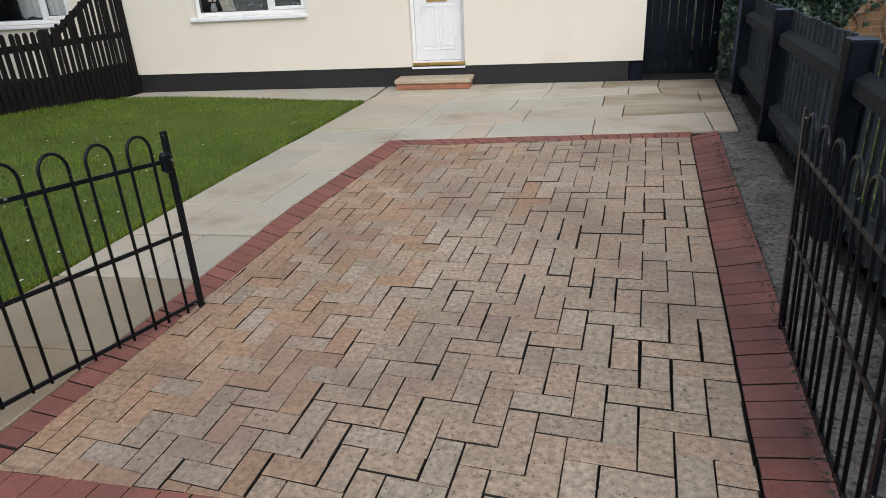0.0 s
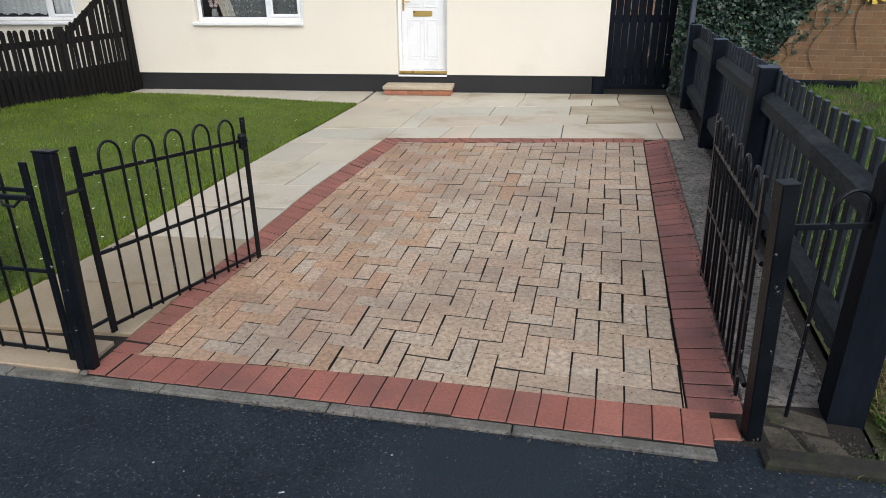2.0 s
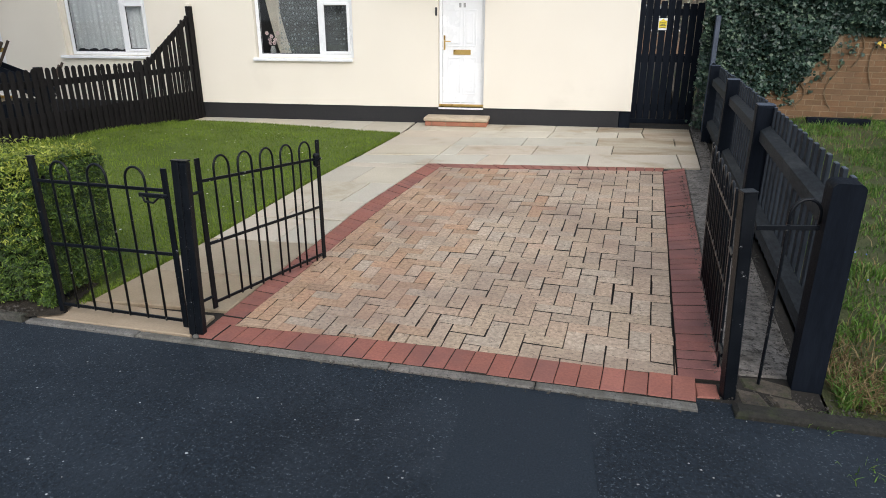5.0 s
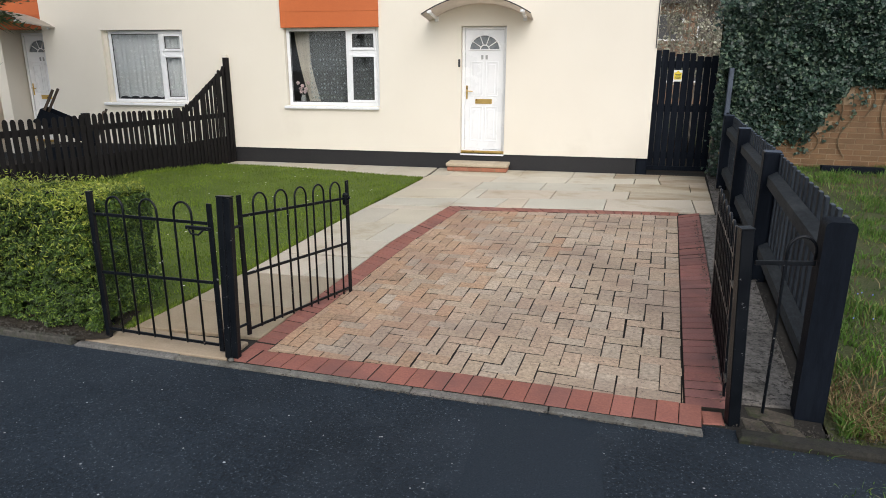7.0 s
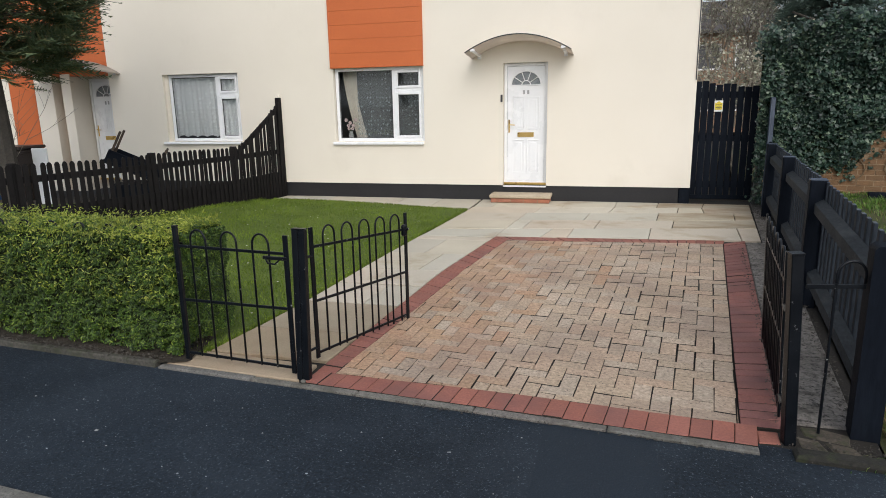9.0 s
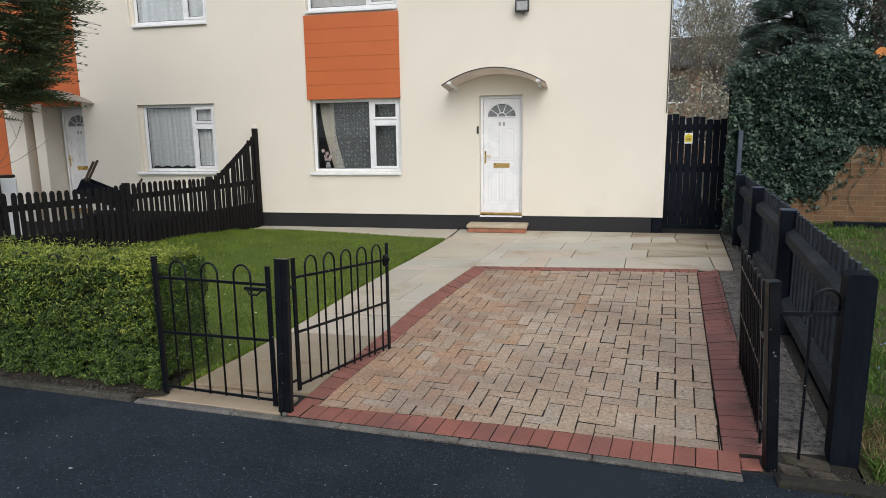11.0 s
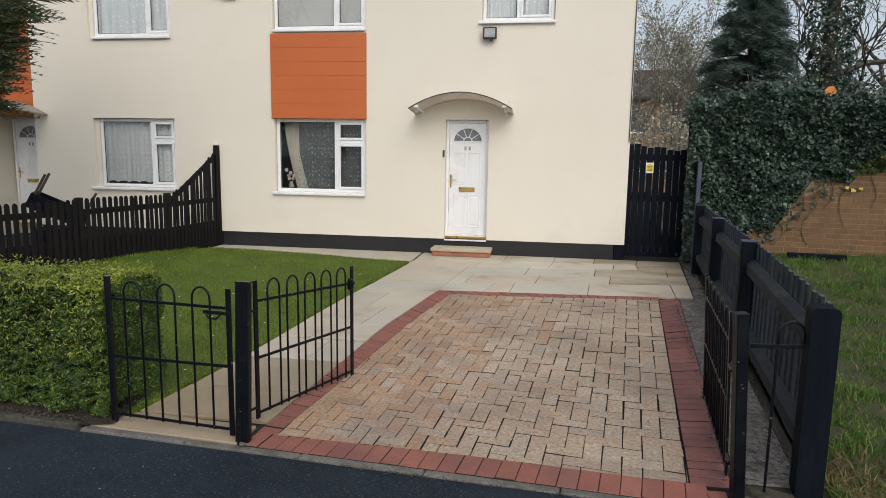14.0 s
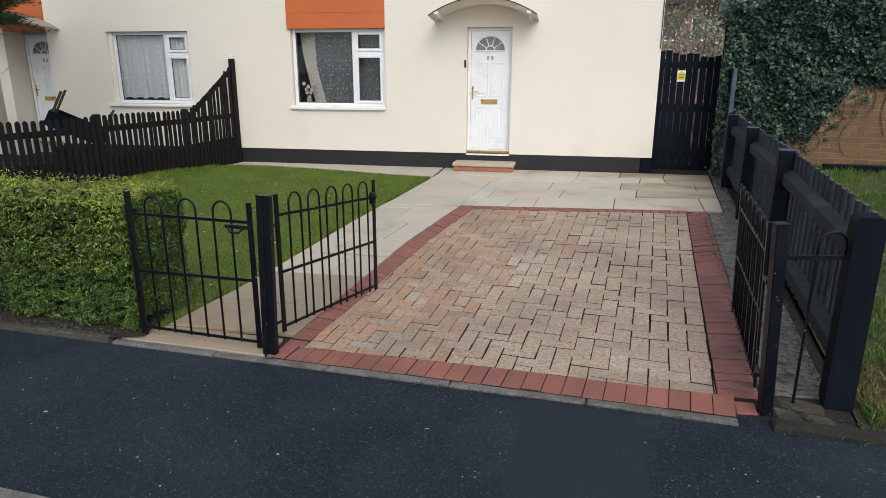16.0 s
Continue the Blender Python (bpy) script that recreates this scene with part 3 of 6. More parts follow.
    tube(bm, [(a + 0.028, y - 0.012, c + 0.50 * h), (a + 0.028, y - 0.05, c + 0.50 * h), (a + 0.13, y - 0.052, c + 0.497 * h)], 0.008, 8)
    part("handle", bm, BRASS, door, "brass lever handle")
    for k in (-1, 1):
        part("number_bar", boxed(cx + 0.035 * k - 0.018, cx + 0.035 * k + 0.018, y - 0.006, y, c + 0.762 * h, c + 0.797 * h, 0.002), LENS_GREY, door, "small grey metal number bar")
    bm = boxed(x0, x1, y - 0.05, y + 0.05, z0 - 0.012, z0 + 0.03, 0.004)
    part("threshold", bm, BRASS, door, "dull brass threshold strip")
    return door


house = thing("terraced_house", 0, 0, 0, "cream-rendered two-storey terraced house with orange cladding", "house")
H_HOLES = [(-3.04, -1.40, 0.985, 2.245), (-3.04, -1.40, 3.72, 4.98), (0.52, 1.68, 3.80, 4.98), (-0.042, 0.677, 0.250, 2.238)]
part("wall", pierced(-4.06, 2.93, 0.25, 5.45, 0.0, 0.24, H_HOLES), RENDER, house, "smooth cream rendered wall")
bm = boxed(2.69, 2.93, 0.24, 8.2, 0.25, 5.45)
box(bm, -4.06, 2.93, 8.2, 8.44, 0.25, 5.45)
part("rear_wall", bm, RENDER, house)
part("plinth", boxed(-4.06, 2.76, 0.018, 0.24, -0.02, 0.25), PLINTH, house, "black painted plinth")
part("corner_plinth", boxed(2.765, 2.935, 0.03, 0.4, -0.02, 0.243, 0.01), BLACK_WOOD, house)
casement(house, -3.03, -1.41, 0.985, 2.24, -1.955, 1.85, sill=(0.05, 0.0))
casement(house, -3.03, -1.41, 3.72, 4.97, -1.955, 4.58, sill=(0.0, 0.0))
casement(house, 0.53, 1.67, 3.80, 4.97, 1.10, None, sill=(0.05, 0.02))
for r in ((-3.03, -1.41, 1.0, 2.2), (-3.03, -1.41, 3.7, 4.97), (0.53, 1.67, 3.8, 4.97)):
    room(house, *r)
panel_door(house, -0.040, 0.675, 0.262, 2.236, 0.115)
part("door_sill", boxed(-0.040, 0.675, -0.01, 0.15, 0.222, 0.249, 0.004), UPVC, house)
# orange cladding: six boards on a shallow frame
clad = part("cladding", boxed(-3.07, -1.395, -0.022, 0.0, 2.255, 3.64, 0.003), ORANGE, house, "orange horizontal cladding boards")
for k in range(6):
    z0 = 2.252 + k * 0.2315
    part("board", boxed(-3.075, -1.39, -0.034, -0.020, z0, z0 + 0.2295, 0.002), ORANGE, clad)
part("cladding_trim", boxed(-3.075, -1.39, -0.040, 0.0, 2.238, 2.252, 0.002), ORANGE, clad)


def roof(h, x0, x1, y0, y1, eave, ridge, mat=ROOF_TILE):
    bm = bmesh.new()
    ym = (y0 + y1) / 2
    prof = [(y0 - 0.35, eave - 0.05), (ym, ridge), (y1 + 0.35, eave - 0.05), (y1 + 0.35, eave + 0.08), (ym, ridge + 0.15), (y0 - 0.35, eave + 0.08)]
    a = [bm.verts.new((x0, y, z)) for y, z in prof]
    b = [bm.verts.new((x1, y, z)) for y, z in prof]
    for k in range(6):
        j = (k + 1) % 6
        bm.faces.new((a[k], a[j], b[j], b[k]))
    for r in (a, b[::-1]):
        bm.faces.new((r[0], r[1], r[4], r[5]))
        bm.faces.new((r[1], r[2], r[3], r[4]))
    return part("roof", bm, mat, h, "dark tiled pitched roof")


roof(house, -4.06, 3.0, 0, 8.44, 5.5, 8.2)


def arch_canopy(h, x0, x1, z_end, rise, depth, name="door_canopy"):
    """A thin arched shell with a dark lip, on two slim white brackets."""
    bm = bmesh.new()
    n, rows = 22, []
    for t in (0.0, 0.012):
        for y in (0.0, -depth):
            drop = 0.0 if y else -0.055
            rows.append([bm.verts.new((x0 + (x1 - x0) * k / n, y, z_end + t + drop + rise * (1 - (2 * k / n - 1) ** 2))) for k in range(n + 1)])
    lo_b, lo_f, hi_b, hi_f = rows
    for k in range(n):
        for r0, r1 in ((lo_b, lo_f), (lo_f, hi_f), (hi_f, hi_b)):
            bm.faces.new((r0[k], r0[k + 1], r1[k + 1], r1[k]))
    for k in (0, n):
        bm.faces.new((lo_b[k], lo_f[k], hi_f[k], hi_b[k]))
    c = part(name, bm, CANOPY, h, "arched grey canopy over the front door", True)
    lip = [(x0 + (x1 - x0) * k / n, -depth - 0.004, z_end + 0.006 + rise * (1 - (2 * k / n - 1) ** 2)) for k in range(n + 1)]
    part("lip", tube(bmesh.new(), lip, 0.009, 6), DARK_GREY, c, "dark front lip")
    lip = [(x, -0.006, z - 0.050) for x, y, z in lip]
    part("wall_flashing", tube(bmesh.new(), lip, 0.010, 6), CANOPY, c)
    for x, s in ((x0 + 0.12, 1), (x1 - 0.12, -1)):
        z = z_end + rise * (1 - (2 * (x - x0) / (x1 - x0) - 1) ** 2)
        bm = boxed(x - 0.022, x + 0.022, -depth + 0.01, 0.0, z - 0.045, z - 0.012, 0.005)
        for v in bm.verts:
            v.co.z -= 0.055 * (1 + v.co.y / depth)
        box(bm, x - 0.03, x + 0.03, -0.03, 0.0, z - 0.13, z - 0.055, 0.006)
        box(bm, x - 0.034, x + 0.034, -depth - 0.004, -depth + 0.05, z - 0.05, z - 0.006, 0.008)
        part("bracket", bm, UPVC, c, "white canopy bracket")
    return c


arch_canopy(house, -0.555, 1.075, 2.37, 0.25, 0.58)
# white overflow pipe at the corner
part("overflow_pipe", tube(bmesh.new(), [(2.90, 0.10, 3.84), (2.96, 0.08, 3.84), (3.02, 0.04, 3.80)], 0.022, 8), UPVC, house, "short white overflow pipe")
# door bell
part("door_bell", boxed(-0.085, -0.052, -0.02, 0.0, 1.62, 1.74, 0.006), DARK_GREY, house, "small black door bell")
# cable down the corner
bm = tube(bmesh.new(), [(2.915, -0.012, z) for z in (1.9, 2.6, 3.4, 4.3, 5.4)], 0.008, 6)
part("corner_cable", bm, DARK_GREY, house)

flood = thing("floodlight", 0.66, -0.02, 3.60, "dark floodlight fixed under the upper window", "light")
bm = boxed(-0.11, 0.11, -0.10, -0.03, -0.10, 0.085, 0.014)
body = part("housing", bm, DARK_GREY, flood)
part("lens", boxed(-0.085, 0.085, -0.106, -0.099, -0.075, 0.06, 0.004), LENS_GREY, flood, "pale glass lens")
part("bracket", boxed(-0.02, 0.02, -0.05, 0.02, -0.02, 0.02, 0.004), DARK_GREY, flood)
part("sensor", tube(bmesh.new(), [(0.03, -0.06, -0.085), (0.02, -0.08, -0.12)], 0.022, 10), DARK_GREY, flood)

# service cable with its black insulator
svc = thing("service_cable", -3.8, -0.02, 4.22, "thin overhead cable with a black wall clamp", "cable")
part("clamp", tube(bmesh.new(), [(-0.13, -0.03, 0.045), (0.06, -0.01, 0.0)], 0.022, 8), DARK_GREY, svc)
part("hook", tube(bmesh.new(), [(0.06, -0.01, 0.0), (0.11, -0.02, -0.03), (0.15, -0.01, 0.0), (0.15, 0.02, 0.01)], 0.008, 6), LENS_GREY, svc)
part("wire", tube(bmesh.new(), [(-0.13, -0.03, 0.045), (-0.7, -0.4, 0.14), (-2.4, -2.6, 0.6), (-5.5, -7, 1.6)], 0.006, 5), DARK_GREY, svc)

# step
step = thing("front_step", 0.287, 0, 0, "red brick front step with a stone slab on top", "step")
part("slab", boxed(-0.50, 0.50, -0.355, 0.016, 0.078, 0.136, 0.012), STEP_TOP, step, "worn sandy stone slab")
bm = boxed(-0.472, 0.472, -0.322, 0.014, -0.02, 0.077)
part("core", bm, GARDEN_MORTAR, step)
for row in range(1):
    z0 = 0.008
    off = 0 if row else 0.11
    for k in range(-1, 5):
        a, b = max(-0.48, -0.48 + k * 0.222 + off), min(0.48, -0.48 + k * 0.222 + off + 0.212)
        if b - a > 0.03:
            part("brick", boxed(a, b, -0.33, -0.23, z0, z0 + 0.062, 0.004), BRICK_RED, step)
    for sx in (-0.48, 0.41):
        part("brick", boxed(sx, sx + 0.07, -0.222, -0.01, z0, z0 + 0.062, 0.004), BRICK_RED, step)

# ---------------------------------------------------------------- neighbouring house
nb = thing("neighbouring_house", 0, 0, 0, "cream-rendered neighbouring terraced house with orange panels", "house")
N_HOLES = [(-6.50, -4.91, 0.99, 2.225), (-6.50, -4.91, 3.64, 4.95)]
part("wall", pierced(-7.70, -4.06, 0.25, 5.45, 0.0, 0.24, N_HOLES), RENDER, nb, "smooth cream rendered wall")
part("plinth", boxed(-7.70, -4.06, 0.018, 0.24, -0.02, 0.25), PLINTH, nb)
casement(nb, -6.42, -4.92, 0.995, 2.22, -5.40, 1.84, sill=(0.16, 0.0))
casement(nb, -6.42, -4.92, 3.645, 4.94, -5.40, 4.50, sill=(0.0, 0.0))
part("jamb", boxed(-6.498, -6.422, 0.05, 0.2, 0.99, 2.22), RENDER, nb)
part("jamb", boxed(-6.498, -6.422, 0.05, 0.2, 3.645, 4.94), RENDER, nb)
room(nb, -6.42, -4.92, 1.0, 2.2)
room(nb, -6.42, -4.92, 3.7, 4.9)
part("recess_wall", boxed(-9.0, -7.702, 0.56, 0.8, 0.0, 2.3), RENDER, nb)
part("return_wall", boxed(-7.835, -7.702, 0.24, 0.555, 0.0, 2.3), RENDER, nb)
panel_door(nb, -8.59, -7.845, 0.20, 2.22, 0.47, "recessed_front_door")
part("pillar", boxed(-8.835, -8.61, 0.0, 0.8, 0.0, 2.3, 0.006), RENDER, nb, "cream rendered porch pillar")
part("pillar", boxed(-9.49, -9.05, 0.0, 0.6, 0.0, 2.3, 0.006), RENDER, nb)
part("passage_door", boxed(-9.05, -8.835, 0.22, 0.27, 0.0, 2.3, 0.004), OLD_WOOD, nb, "narrow brown timber passage door")
part("side_panel", boxed(-10.12, -9.495, 0.0, 0.24, 0.0, 2.25, 0.006), ORANGE, nb, "orange wall panel beside the porch")
part("upper_wall", boxed(-14, -7.70, 0.24, 0.5, 2.3, 5.45), RENDER, nb)
part("far_wall", boxed(-14, -11.2, 0.0, 0.24, 2.25, 5.45), RENDER, nb)
part("far_wall", boxed(-14, -10.122, 0.0, 0.24, 0.0, 2.248), RENDER, nb)
clad = part("cladding", boxed(-11.2, -7.71, 0.03, 0.24, 2.255, 4.5, 0.004), ORANGE, nb, "orange horizontal cladding above the porch")
for k in range(9):
    part("board", boxed(-11.2, -7.715, 0.015, 0.032, 2.26 + k * 0.2315, 2.26 + k * 0.2315 + 0.2295, 0.002), ORANGE, clad)
arch_canopy(nb, -9.30, -7.42, 2.32, 0.26, 0.72, "porch_canopy")
roof(nb, -14, -4.06, 0, 8.44, 5.5, 8.2)

# ---------------------------------------------------------------- behind the windows
def curtain(name, x0, x1, z0, z1, y, mat, waves, depth, label, scallop=0.0):
    bm = bmesh.new()
    n = max(24, int(waves * 8))
    rows = []
    for j in range(5):
        v = j / 4
        rows.append([bm.verts.new((x0 + (x1 - x0) * i / n, y + depth * (0.6 + 0.4 * math.sin(i * 0.23)) * math.sin(2 * math.pi * waves * i / n + 1.6 * math.sin(i * 0.137) + 0.9 * math.sin(i * 0.41)),
                                   z1 + (z0 + (scallop * abs(math.sin(math.pi * waves * 0.5 * i / n)) if j == 4 else 0) - z1) * v)) for i in range(n + 1)])
    for a, b in zip(rows, rows[1:]):
        for i in range(n):
            bm.faces.new((a[i], a[i + 1], b[i + 1], b[i]))
    ob = new(name, as_mesh(name, bm, mat, True))
    return tagged(ob, label, "curtain")


curtain("net_curtain", -2.72, -1.45, 1.0, 2.3, 0.27, NET_GREY, 16, 0.012, "dark patterned net curtain behind the window")
curtain("net_curtain", -6.40, -4.93, 1.07, 2.215, 0.172, NET_WHITE, 14, 0.026, "white lace net curtain with a scalloped hem", 0.03)
curtain("net_curtain", -6.40, -4.93, 3.66, 4.93, 0.172, NET_WHITE, 9, 0.02, "white net curtain in the upper window")
curtain("net_curtain", 0.55, 1.05, 3.82, 4.95, 0.19, NET_WHITE, 9, 0.02, "pale net curtain drawn to one side")
curtain("net_curtain", 1.08, 1.64, 3.82, 4.95, 0.19, NET_WHITE, 7, 0.02, "pale net curtain drawn to one side")
# Assumed blinds; their pale grey also stands in for sky reflected in the panes.
for x0, x1 in ((-3.02, -1.96), (-1.94, -1.42)):
    blind = thing("assumed_blind", (x0 + x1) / 2, 0.165, 3.735, "assumed pale grey blind, also standing in for reflected sky", "blind")
    h = (x1 - x0) / 2
    part("cloth", boxed(-h, h, 0.0, 0.004, 0.02, 1.21), BLIND, blind)
    part("bottom_bar", boxed(-h, h, -0.006, 0.010, 0.0, 0.022, 0.004), UPVC, blind)
# tied-back drape
bm = bmesh.new()
rows = []
for j in range(13):
    v = j / 12
    wide = 0.24 * (1 - v) + 0.16 * v + 0.08 * abs(v - 0.5)
    x = -3.0 + 0.24 * v ** 1.5
    rows.append([bm.verts.new((x + wide * i / 20, 0.33 + 0.025 * math.sin(i * 1.9), 2.25 - 1.25 * v)) for i in range(21)])
for a, b in zip(rows, rows[1:]):
    for i in range(20):
        bm.faces.new((a[i], a[i + 1], b[i + 1], b[i]))
tagged(new("drape", as_mesh("drape", bm, DRAPE, True)), "cream drape gathered at the side of the window", "curtain")

vase = thing("flower_vase", -2.83, 0.20, 1.005, "pale silk flowers in a small vase on the window board", "vase")
prof = [(0.03, 0), (0.045, 0.03), (0.05, 0.08), (0.03, 0.13), (0.035, 0.15)]
bm = bmesh.new()
rings = [[bm.verts.new((r * math.cos(a), r * math.sin(a), z)) for a in (2 * math.pi * k / 12 for k in range(12))] for r, z in prof]
for a, b in zip(rings, rings[1:]):
    for k in range(12):
        bm.faces.new((a[k], a[(k + 1) % 12], b[(k + 1) % 12], b[k]))
bm.faces.new(rings[0])
part("vase", bm, LENS_GREY, vase, "small pale vase", True)
for k in range(9):
    a, r = k * 2.4, 0.02 + 0.022 * (k % 4)
    c = Vector((r * 1.6 * math.cos(a), r * 0.6 * math.sin(a), 0.20 + 0.05 * (k % 4)))
    bm = bmesh.new()
    for q in range(6):
        t = 2 * math.pi * q / 6
        d = Vector((math.cos(t), -0.4, math.sin(t)))
        e = Vector((-math.sin(t), 0, math.cos(t)))
        bm.faces.new([bm.verts.new(c + v) for v in (Vector((0, 0, 0)), 0.025 * d + 0.013 * e, 0.036 * d, 0.025 * d - 0.013 * e)])
    part("flower", bm, PETAL, vase)
    part("stem", tube(bmesh.new(), [(0, 0, 0.12), c], 0.002, 4), HEDGE_CORE, vase)

# ---------------------------------------------------------------- kerbs and edgings
def strip(name, line, width, z0, z1, mat, label, category, pieces, chamfer=0.006, gap=0.006, piece="kerbstone"):
    """A row of edging stones along a line; width to the left of it."""
    top = thing(name, 0, 0, 0, label, category, kind="structure")
    for k in range(pieces):
        a, b = along(line, k / pieces), along(line, (k + 1) / pieces)
        d = (b - a).normalized()
        a, b = a + d * gap / 2, b - d * gap / 2
        nrm = Vector((-d.y, d.x))
        w = width * (1 + random.uniform(-0.06, 0.06))
        poly = [tuple(a), tuple(b), tuple(b + nrm * w), tuple(a + nrm * w)]
        v, f = slab_data(poly, z0, z1 + random.uniform(-0.003, 0.003), chamfer)
        part(piece, raw_mesh(piece, v, f, mat), mat, top)
    return top


KF = [(-1.07, -7.44), (-0.05, -7.515), (1.20, -7.61), (2.46, -7.715)]
strip("edging_kerb", KF, 0.053, -0.12, -0.004, KERB, "narrow pale concrete edging flush with the paving", "kerb", 5)
strip("hedge_kerb", [(-12, -6.62), (-1.09, -7.435)], 0.050, -0.12, 0.018, HEDGE_STONE, "raised dirty concrete edging in front of the hedge", "kerb", 12)
strip("verge_kerb", [(2.60, -7.735), (2.98, -7.755), (9.0, -8.25)], 0.09, -0.12, 0.015, MOSSY, "mossy raised stone kerb beside the rough grass", "kerb", 8, 0.015, 0.012)
strip("road_kerb", [(-30, FRONT(-30) - 1.465), (-0.5, FRONT(-0.5) - 1.465), (30, FRONT(30) - 1.465)], 0.12, -0.16, -0.012, KERB, "long pale concrete roadside kerb", "kerb", 66)

# ---------------------------------------------------------------- driveway: red border and tan herringbone
L_OUT = [(-0.015, -7.288), (0.14, -4.8), (0.367, -3.04)]
L_IN = [(0.118, -7.303), (0.34, -4.7), (0.537, -3.225)]
R_IN = [(2.416, -7.455), (2.556, -6.38), (2.996, -3.0)]
R_OUT = [(2.618, -7.46), (2.775, -6.38), (3.255, -2.80)]
F_OUT = [(-0.03, -7.465), (1.21, -7.56), (2.46, -7.66)]
F_IN = [(-0.01, -7.295), (1.20, -7.352), (2.495, -7.452)]
B_IN = [(0.537, -3.225), (2.996, -3.0)]
B_OUT = [(0.367, -3.03), (3.035, -2.82)]

border = thing("driveway_border", 0, 0, 0, "red block paving border round the driveway", "paving", kind="structure")


def paver(v, f, mat, where, label="", dark_share=0.5, sanded=0.0):
    """A paving block whose sides, unless sanded, and some arrises take the near-black joint colour."""
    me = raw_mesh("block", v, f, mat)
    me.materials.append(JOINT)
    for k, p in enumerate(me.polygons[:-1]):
        p.material_index = 1 if (k % 2 == 0 and random.random() >= sanded) or random.random() < dark_share else 0
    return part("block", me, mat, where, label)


def soldier_course(a, b, n, gap, where, mat=None, swell=0.0):
    """Blocks set side by side between two lines."""
    for k in range(n):
        s0, s1 = (u + swell * u * (1 - u) for u in (k / n, (k + 1) / n))
        p, q, r, t = along(a, s0), along(a, s1), along(b, s1), along(b, s0)
        e = (q - p).normalized() * gap
        poly = [p + e, q - e, r - e, t + e]
        poly = [tuple(v) for v in poly]
        if area(poly) < 0:
            poly = poly[::-1]
        tilt = random.uniform(-0.002, 0.002)
        v, f = slab_data(inset_poly(poly, 0.0005), -0.045, 0.001 + tilt, 0.003)
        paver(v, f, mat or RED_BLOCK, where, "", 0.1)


soldier_course(F_OUT, F_IN, 24, 0.0012, border)
soldier_course(L_OUT[::-1], L_IN[::-1], 41, 0.0020, border, None, 0.14)
soldier_course(R_IN[::-1], R_OUT[::-1], 43, 0.0028, border, PLUM_BLOCK, 0.14)
soldier_course(B_IN, B_OUT, 25, 0.0018, border)
# a loose half block at the near corner, sunk a little
v, f = slab_data([(2.475, -7.60), (2.575, -7.595), (2.585, -7.475), (2.485, -7.475)], -0.06, -0.012, 0.006)
paver(v, f, RED_BLOCK, border, "loose sunken red half block")

field = thing("driveway_blocks", 0, 0, 0, "tan herringbone block paving, worn and stained", "paving", kind="structure")
HULL_A = [(0.118, -7.312), (2.6, -7.404), (2.988, -3.008), (0.540, -3.228), (0.343, -4.7)]
HULL_B = [(0.118, -7.270), (2.408, -7.452), (2.988, -3.008), (0.540, -3.228), (0.343, -4.7)]


def laid(a, b):
    """The place of the corner a courses across and b courses along; the bond opens gradually towards the house."""
    w = 1 - 0.0061 * a - 0.004033 * b
    return Vector(((0.094103 * a + 0.004265 * b + 2.211816) / w, (0.028821 * a + 0.131273 * b - 7.21783) / w))


spots = []
for j in range(-12, 60):
    for i in range(-30, 30):
        for x, y, w, h in ((-j + 4 * i, j, 2, 1), (-j + 2 + 4 * i, j, 1, 2)):
            if -24 < x < 8:
                c = laid(x - 2 + w / 2, y + h / 2)
                if 0.0 < c.x < 3.1 and -7.7 < c.y < -2.8:
                    spots.append((c.y, c.x, x - 2, y, w, h))
spots.sort()
for cy, cx, x, y, w, h in spots:
    worn = 0.8 + 1.8 * max(0, noise.noise((cx * 1.3, cy * 1.3, 4))) + random.choice((0, 0, 0, 0.6))
    open_ = min(1.0, max(0.0, (cx - 0.45 - 0.19 * (cy + 7.3)) / 1.3))
    worn *= 0.75 + 0.3 * open_
    g, e = 0.021 * worn, 0.011 * worn
    corners = [(x + g, y + e), (x + w - g, y + e), (x + w - g, y + h - e), (x + g, y + h - e)]
    turn = random.uniform(-0.010, 0.010)
    mid = Vector((cx, cy))
    poly = []
    for a, b in corners:
        p = laid(a, b) - mid
        p = Vector((p.x * math.cos(turn) - p.y * math.sin(turn), p.x * math.sin(turn) + p.y * math.cos(turn))) + mid
        poly.append(tuple(p))
    cut = clip_all(poly, HULL_A if cx < 1.2 else HULL_B)
    if not cut or area(cut) < 0.0004:
        continue
    z = 0.002 + random.uniform(-0.003, 0.003) - 0.006 * max(0, noise.noise((cx * 0.9, cy * 0.9, 9)))
    v, f = slab_data(cut, -0.045, z, random.uniform(0.0016, 0.003) if area(cut) > 0.003 else 0.001)
    dusted = random.random() < 0.95 - 0.75 * (cx - 0.118 * (cy + 7.3) - 0.1) + 0.5 * noise.noise((cx * 2, cy * 0.8, 3))
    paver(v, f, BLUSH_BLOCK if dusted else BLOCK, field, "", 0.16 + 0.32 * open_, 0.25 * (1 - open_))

# ---------------------------------------------------------------- flags: garden path, terrace, path along the house
path = thing("garden_path", 0, 0, 0, "pale concrete flags between the lawn and the driveway", "path", kind="structure")
P_LEFT = [(-0.90, -7.22), (-0.77, -6.17), (-0.67, -4.28), (-0.56, -2.83), (-0.51, -2.45)]


def flag(poly, mat, where, gap=0.004, z=0.0, name="flag"):
    if area(poly) < 0:
        poly = poly[::-1]
    v, f = slab_data(inset_poly(poly, gap), -0.05, z + random.uniform(-0.002, 0.002), 0.005)
    return part(name, raw_mesh(name, v, f, mat), mat, where)


